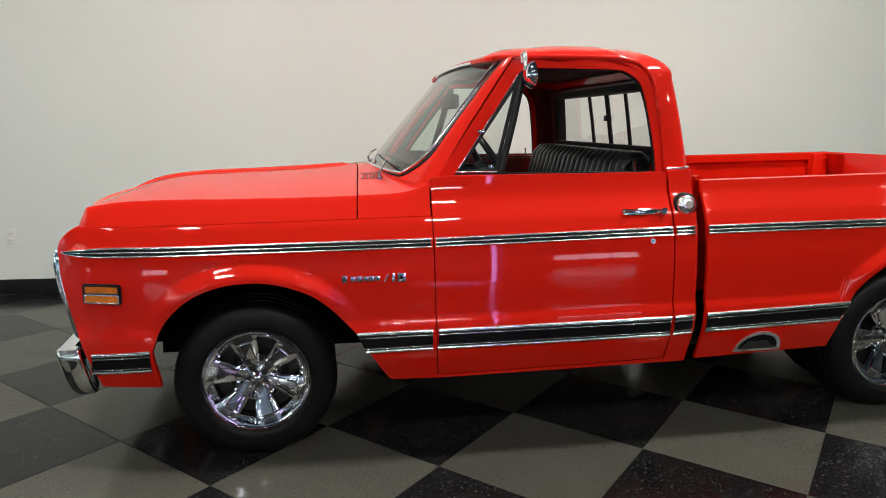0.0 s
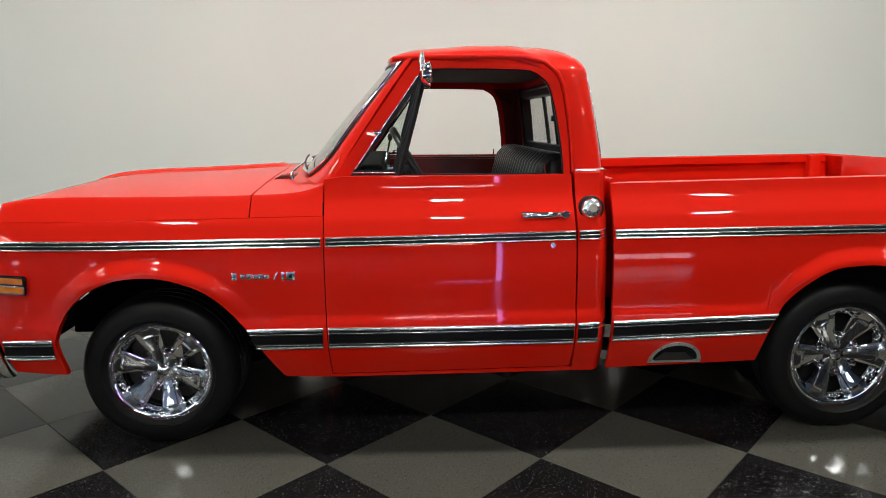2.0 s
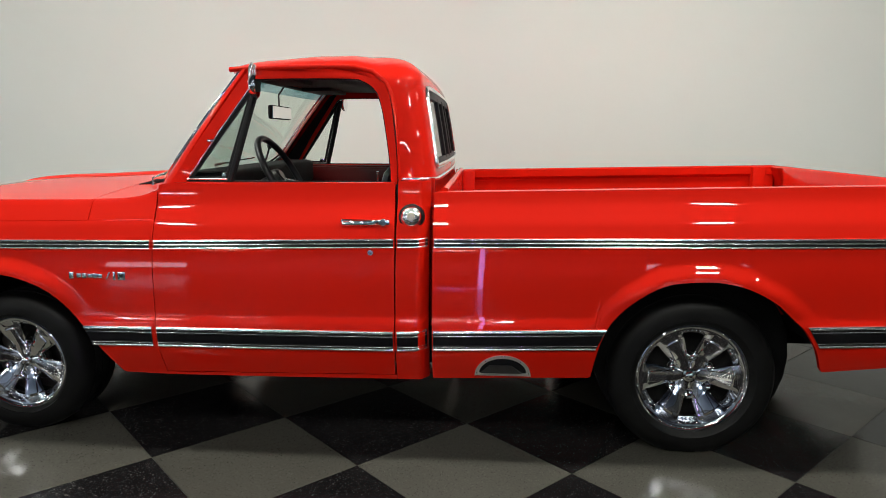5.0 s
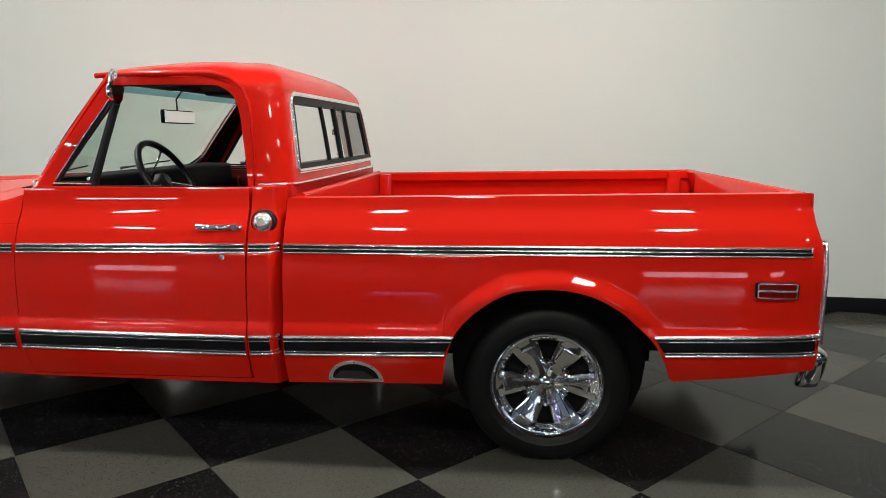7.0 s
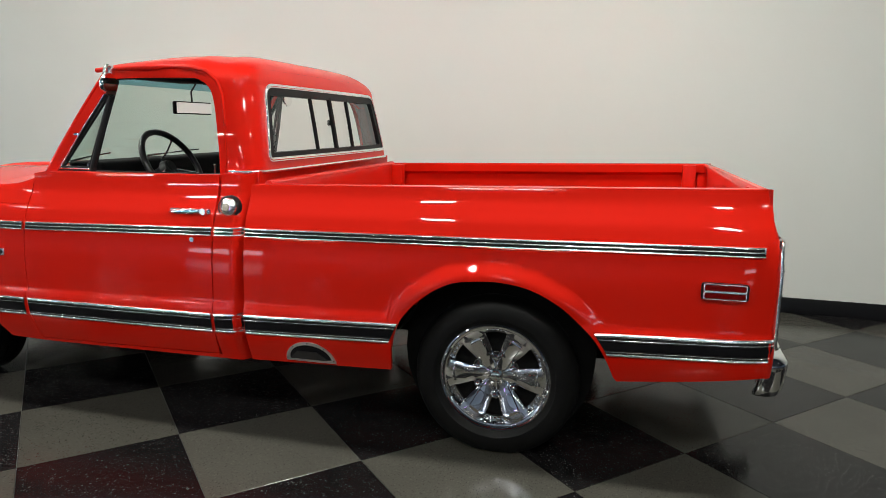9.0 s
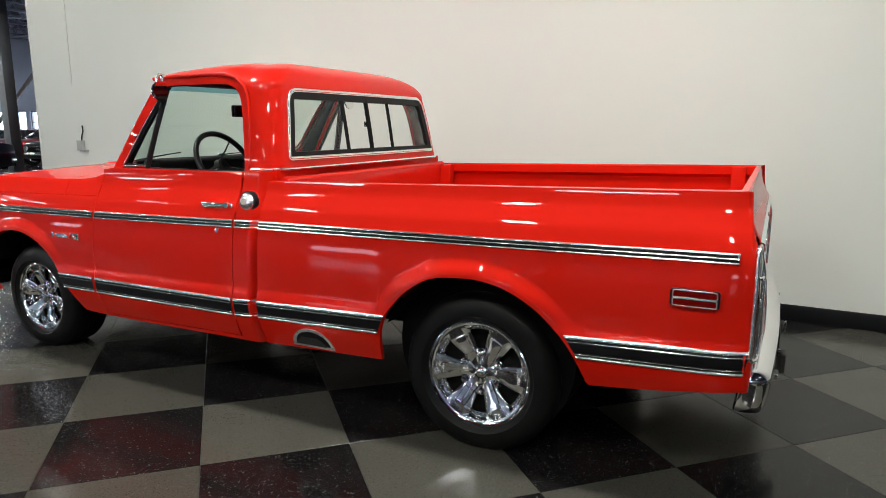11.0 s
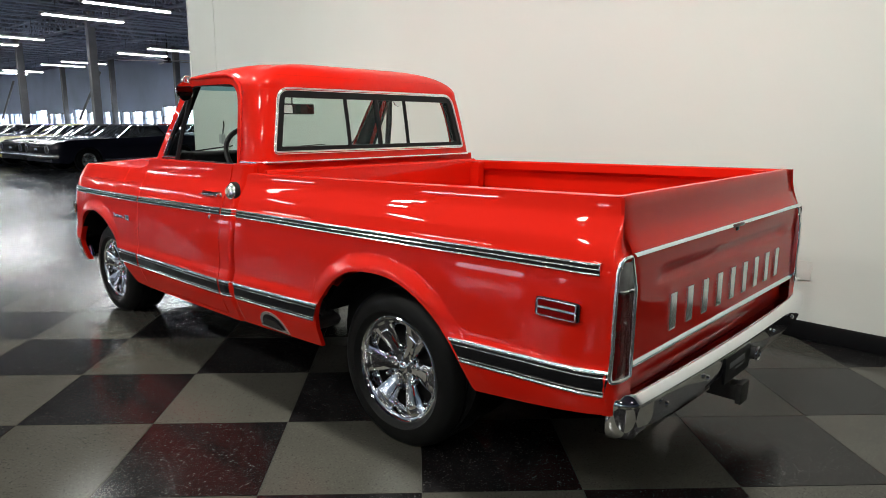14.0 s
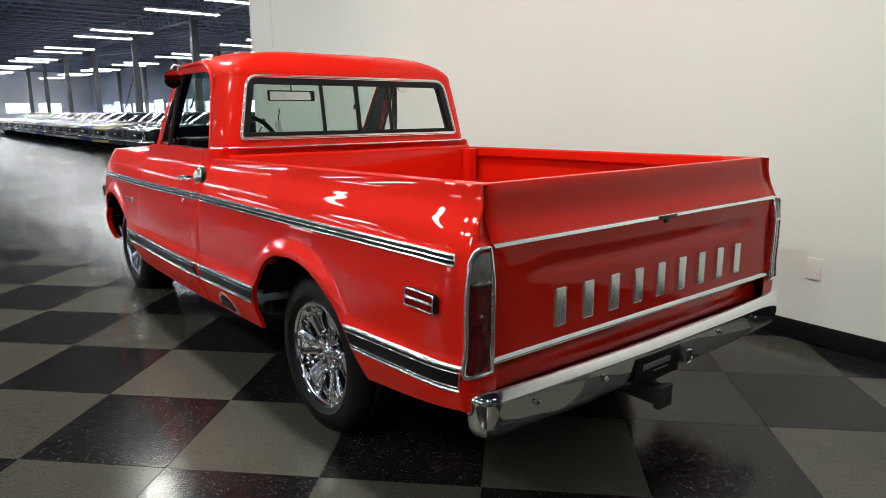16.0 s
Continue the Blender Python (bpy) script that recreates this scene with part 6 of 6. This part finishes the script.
def coupe(name, label, paint, top=None, wagon=False, group="cars parked in a row"):
    """A 1960s coupe: the nose points to -y, the front axle is at y = 0."""
    root = thing(name, label, "car", group=group)
    body = car_paint(*paint)
    cap = car_paint(*top) if top else body
    half, r = 0.86, 0.325
    HW = [(-0.88, 0.74), (-0.80, 0.80), (-0.5, 0.84), (0.2, 0.86), (2.4, 0.865), (3.2, 0.83), (3.62, 0.78), (3.70, 0.74)]
    BELT = [(-0.88, 0.72), (-0.75, 0.80), (-0.4, 0.84), (0.6, 0.88), (1.6, 0.90), (2.3, 0.93), (3.0, 0.92), (3.5, 0.89), (3.70, 0.82)]

    def low(y):
        z = 0.24 + 0.05 * smoothstep(2.9, 3.7, y) + 0.04 * smoothstep(-0.4, -0.88, y)
        for c in (0.0, 2.74):
            if abs(y - c) < 0.37:
                z = max(z, 0.31 + math.sqrt(max(0.0, 0.37**2 - (y - c) ** 2)))
        return z

    ys = sorted(set(spread(-0.88, 3.70, 34) + [c + d for c in (0.0, 2.74) for d in spread(-0.368, 0.368, 15)]))
    for s in (-1, 1):
        rows = []
        for y in ys:
            lo, hi = low(y), lerp_table(BELT, y)
            w = smooth_table(HW, y)
            rows.append([(s * (w - 0.05 * ((0.5 - z) / 0.26) ** 2 * (z < 0.5) - 0.06 * ((z - 0.62) / 0.3) ** 2 * (z > 0.62) + 0.012 * (0.6 < z < 0.7)), y, z) for z in spread(lo, hi, 10)])
        mesh_object("side", *sheet(rows, (-s, 0, 0), 0.05), body, root, "", 35)
    rows = []
    for y in spread(-0.88, 3.70, 30):
        z, w = lerp_table(BELT, y), smooth_table(HW, y) - 0.06 * ((lerp_table(BELT, y) - 0.62) / 0.3) ** 2
        rows.append([(w * q, y, z + 0.05 * (1 - abs(q) ** 2.5) * smoothstep(-0.9, -0.3, y)) for q in spread(-1, 1, 13)])
    part("deck", mesh_bm(*sheet(rows)), body, root, "", 40)
    for y, z0, nm in ((-0.87, 0.30, "front_panel"), (3.69, 0.30, "tail_panel")):
        part(nm, box_bm((1.46, 0.06, 0.46), (0, y, 0.52), 0.02), body, root)
    # glasshouse
    y0, y1, y2, y3 = (0.72, 1.28, 2.35, 2.95) if not wagon else (0.72, 1.22, 3.25, 3.5)
    ring_lo = [(-0.74, y0 + 0.1), (0, y0 - 0.02), (0.74, y0 + 0.1), (0.76, 1.8), (0.70, y3), (0, y3 + 0.05), (-0.70, y3), (-0.76, 1.8)]
    ring_hi = [(-0.56, y1 + 0.05), (0, y1), (0.56, y1 + 0.05), (0.585, 1.8), (0.53, y2), (0, y2 + 0.04), (-0.53, y2), (-0.585, 1.8)]
    v = [(x, y, 0.90 if y < 2.4 else 0.92) for x, y in ring_lo] + [(x, y, 1.21) for x, y in ring_hi]
    n = 8
    part("glasshouse", mesh_bm(v, [(i, (i + 1) % n, n + (i + 1) % n, n + i) for i in range(n)] + [tuple(range(n, 2 * n))]), GLASS_DARK, root, "dark car windows", 20)
    rv = [(x * 1.03, 1.8 + (y - 1.8) * 1.03, z) for z, k in ((1.205, 1),) for x, y in ring_hi] + [(x * 0.9, 1.8 + (y - 1.8) * 0.88, 1.242) for x, y in ring_hi] + [(0, 1.8, 1.258)]
    part("roof", mesh_bm(rv, [(i, (i + 1) % n, n + (i + 1) % n, n + i) for i in range(n)] + [(n + i, n + (i + 1) % n, 2 * n) for i in range(n)]), cap, root, "", 60)
    for s in (-1, 1):
        tube_part("windscreen_post", [(s * 0.745, y0 + 0.12, 0.89), (s * 0.57, y1 + 0.07, 1.213)], 0.022, CHROME, root, segs=6)
        a, b = (s * 0.735, y3 - 0.02, 0.91), (s * 0.55, y2 + 0.02, 1.213)
        c, d = (s * 0.775, y3 - 0.62, 0.90), (s * 0.60, y2 - 0.22, 1.213)
        part("rear_quarter", mesh_bm([a, c, d, b, *[(p[0] * 0.9, p[1], p[2]) for p in (a, c, d, b)]], [(0, 1, 2, 3), (4, 7, 6, 5), (0, 4, 5, 1), (1, 5, 6, 2), (2, 6, 7, 3), (3, 7, 4, 0)]), cap, root, "", 20)
        tube_part("drip_strip", [(s * 0.60, y1 + 0.03, 1.208), (s * 0.615, 1.8, 1.212), (s * 0.57, y2, 1.208)], 0.012, BRUSHED, root, segs=5)
        tube_part("sill_strip", [(s * 0.845, 0.42, 0.33), (s * 0.85, 1.4, 0.33), (s * 0.845, 2.34, 0.33)], 0.022, BRUSHED, root, segs=6)
        part("side_mirror", box_bm((0.09, 0.05, 0.07), (s * 0.84, 0.80, 0.97), 0.02), CHROME, root)
        part("headlight", cyl_bm(0.088, 0.088, 0.06, pose(s * 0.60, -0.89, 0.62, 90), 20, bevel=0.01), LENS_CLEAR, root)
        tube_part("headlight_ring", [(s * 0.60 + 0.095 * math.cos(a), -0.92, 0.62 + 0.095 * math.sin(a)) for a in spread(0, 2 * math.pi, 21)[:-1]], 0.016, BRUSHED, root, segs=6, closed=True)
        part("tail_light", box_bm((0.18, 0.03, 0.14), (s * 0.56, 3.72, 0.62), 0.01), LENS_RED, root)
        for y in (0.0, 2.74):
            m = Matrix.Translation((s * 0.74, y, 0.318)) @ pose(0, 0, 0, 0, 90 * s)
            wh = part("wheel", lathe_bm([(0.19, -0.09), (0.2, -0.1), (0.30, -0.1), (0.322, -0.075), (0.325, 0), (0.322, 0.075), (0.30, 0.1), (0.2, 0.1), (0.19, 0.085)], 32, m), RUBBER, root)
            part("rim", lathe_bm([(0.0, 0.07), (0.04, 0.075), (0.06, 0.05), (0.15, 0.06), (0.165, 0.085), (0.192, 0.095), (0.196, 0.08), (0.19, 0.0)], 32, m), BRUSHED, wh)
            for k in range(5):
                part("rim_slot", box_bm((0.055, 0.045, 0.02), (0.115, 0, 0.06), 0.008, m=m @ pose(0, 0, 0, 0, 0, 72 * k)), BLACK, wh)
    part("grille", box_bm((0.92, 0.04, 0.16), (0, -0.905, 0.60), 0.01), BLACK, root)
    for z in (0.505, 0.695):
        tube_part("grille_trim", [(-0.5, -0.93, z), (0.5, -0.93, z)], 0.012, BRUSHED, root, segs=5)
    part("grille_emblem", box_bm((0.16, 0.02, 0.07), (0, -0.935, 0.60), 0.008), CHROME, root)
    for y, sgn in ((-0.93, -1), (3.74, 1)):
        pts = [(-0.80, y - sgn * 0.20, 0.44), (-0.76, y - sgn * 0.04, 0.44), (-0.5, y + sgn * 0.02, 0.44), (0, y + sgn * 0.05, 0.44), (0.5, y + sgn * 0.02, 0.44), (0.76, y - sgn * 0.04, 0.44), (0.80, y - sgn * 0.20, 0.44)]
        tube_part("bumper", pts, 0.055, BRUSHED, root, segs=8, flat=0.5)
    part("underbody", box_bm((1.4, 4.2, 0.12), (0, 1.4, 0.28)), UNDER, root)
    return root


NAVY = ("midnight_blue", (0.004, 0.005, 0.018))
JET = ("jet_black", (0.006, 0.006, 0.007))
YELLOW = ("pale_yellow", (0.72, 0.68, 0.26))
WHITE = ("white", (0.84, 0.84, 0.82))
SILVER = ("silver", (0.58, 0.60, 0.63))
BLUE = ("violet_blue", (0.12, 0.09, 0.62))
MINT = ("pale_green", (0.58, 0.68, 0.50))
DEEP = ("deep_blue", (0.03, 0.02, 0.28))
CRIMSON = ("crimson", (0.42, 0.01, 0.012))
CREAM = ("cream", (0.62, 0.56, 0.42))
ROW = [("black_coupe", "dark midnight blue 1960s coupe with chrome trim", NAVY), ("black_coupe", "jet black 1960s coupe parked in the row", JET),
       ("yellow_coupe", "pale yellow vintage coupe in the row", YELLOW), ("blue_coupe", "deep blue vintage coupe with bright chrome", DEEP),
       ("green_coupe", "pale green vintage coupe in the row", MINT), ("white_coupe", "white vintage coupe in the row", WHITE), ("silver_coupe", "silver vintage coupe in the row", SILVER),
       ("blue_coupe", "violet blue vintage coupe in the row", BLUE), ("white_coupe", "white vintage coupe in the row", WHITE), ("silver_coupe", "silver vintage coupe in the row", SILVER),
       ("white_coupe", "white vintage coupe in the row", WHITE), ("black_coupe", "jet black 1960s coupe parked in the row", JET), ("white_coupe", "white vintage coupe in the row", WHITE),
       ("silver_coupe", "silver vintage coupe in the row", SILVER), ("red_coupe", "crimson vintage coupe in the row", CRIMSON), ("white_coupe", "white vintage coupe in the row", WHITE)]
made = {}
for k, (nm, lb, paint) in enumerate(ROW):
    x = -14.8 - 2.1 * k
    m = pose(x, 3.9 - 0.03 * k, ground(x), 0, 0, 6.5 + (k * 37 % 5 - 2) * 0.6)
    if (nm, lb) in made:
        copy_thing(made[nm, lb], m)
    else:
        made[nm, lb] = coupe(nm, lb, paint)
        made[nm, lb].matrix_world = m
BACK = [("cream_wagon", "dark vintage wagon with a cream roof", JET, CREAM), ("red_coupe", "crimson vintage coupe behind the row", CRIMSON, None), ("white_wagon", "white vintage wagon behind the row", WHITE, None)]
for k in range(10):
    nm, lb, paint, top = BACK[k % 3]
    m = pose(-17.6 - 2.6 * k, 11.2, ground(-17.6 - 2.6 * k), 0, 0, 4 + k % 3)
    if (nm, lb) in made:
        copy_thing(made[nm, lb], m)
    else:
        made[nm, lb] = coupe(nm, lb, paint, top, "wagon" in nm, "cars parked behind")
        made[nm, lb].matrix_world = m
copy_thing(made["red_coupe", "crimson vintage coupe behind the row"], pose(-12.6, 9.6, ground(-12.6), 0, 0, 4))

# ---- checkerboard tiles ----
HALF = 0.431


def clip_to(poly, axis, limit, keep_above):
    out = []
    for i in range(len(poly)):
        a, b = poly[i - 1], poly[i]
        ia, ib = ((p[axis] > limit) == keep_above for p in (a, b))
        if ia != ib:
            t = (limit - a[axis]) / (b[axis] - a[axis])
            out.append((a[0] + (b[0] - a[0]) * t, a[1] + (b[1] - a[1]) * t))
        if ib:
            out.append(b)
    return out


def tile_mesh(name, poly, material):
    n = len(poly)
    c = (sum(p[0] for p in poly) / n, sum(p[1] for p in poly) / n)
    small = [(c[0] + (p[0] - c[0]) * 0.9955, c[1] + (p[1] - c[1]) * 0.9955) for p in poly]
    tiny = [(c[0] + (p[0] - c[0]) * 0.9915, c[1] + (p[1] - c[1]) * 0.9915) for p in poly]
    verts = [(x, y, -0.003) for x, y in small] + [(x, y, -0.0008) for x, y in small] + [(x, y, 0.0) for x, y in tiny]
    faces = [tuple(range(2 * n, 3 * n))]
    for r in (0, n):
        faces += [(r + i, r + (i + 1) % n, r + n + (i + 1) % n, r + n + i) for i in range(n)]
    me = bpy.data.meshes.new(name)
    me.from_pydata(verts, [], faces)
    me.materials.append(material)
    return me


diamond = [(HALF, 0), (0, HALF), (-HALF, 0), (0, -HALF)]
WHOLE = {TILE_DARK: tile_mesh("tile", diamond, TILE_DARK), TILE_LIGHT: tile_mesh("tile", diamond, TILE_LIGHT)}
floor_tiles = thing("tiled_floor", "checkerboard of dark and grey speckled composition tiles", "floor", kind="structure")
for tone, ox, oy in ((TILE_LIGHT, 1.124, -1.11), (TILE_DARK, 1.555, -1.541)):
    for i in range(-9, 12):
        for j in range(-6, 6):
            cx, cy = ox + 2 * HALF * i, oy + 2 * HALF * j
            if not (-5.4 < cx < 8.2 and -5.6 < cy < 2.4):
                continue
            poly = [(cx + a, cy + b) for a, b in diamond]
            cut = clip_to(clip_to(clip_to(poly, 0, -4.9, True), 1, -5.2, True), 1, wall_y(cx) - 0.02, False)
            if len(cut) < 3:
                continue
            if cut != poly and set(cut) != set(poly):
                me = tile_mesh("tile", [(a - cx, b - cy) for a, b in cut], tone)
            else:
                me = WHOLE[tone]
            ob = new("tile", me)
            ob.parent = floor_tiles
            ob.location = (cx, cy, 0)

# the rest of the checkerboard, away from the walk
for tone, ox, oy, name in ((TILE_LIGHT, 1.124, -1.11, "outer_grey_tiles"), (TILE_DARK, 1.555, -1.541, "outer_dark_tiles")):
    verts, faces = [], []
    for i in range(-9, 14):
        for j in range(-12, 6):
            cx, cy = ox + 2 * HALF * i, oy + 2 * HALF * j
            near = -5.4 < cx < 8.2 and -5.6 < cy < 2.4
            poly = [(cx + a, cy + b) for a, b in diamond]
            if near and cy - HALF > -5.2:
                continue
            cut = clip_to(clip_to(clip_to(clip_to(poly, 0, -4.9, True), 0, 11.9, False), 1, -9.4, True), 1, wall_y(cx) - 0.02, False)
            if near and len(cut) > 2:
                cut = clip_to(cut, 1, -5.2, False)
            if len(cut) < 3:
                continue
            n, o = len(cut), len(verts)
            c = (sum(p[0] for p in cut) / n, sum(p[1] for p in cut) / n)
            for k, z in ((0.9955, -0.003), (0.9955, -0.0008), (0.9915, 0.0)):
                verts += [(c[0] + (x - c[0]) * k, c[1] + (y - c[1]) * k, z) for x, y in cut]
            faces.append(tuple(range(o + 2 * n, o + 3 * n)))
            faces += [(o + r + q, o + r + (q + 1) % n, o + r + n + (q + 1) % n, o + r + n + q) for r in (0, n) for q in range(n)]
    tagged(mesh_object(name, verts, faces, tone, floor_tiles, "", 8), "speckled composition tiles away from the truck", kind="stuff")
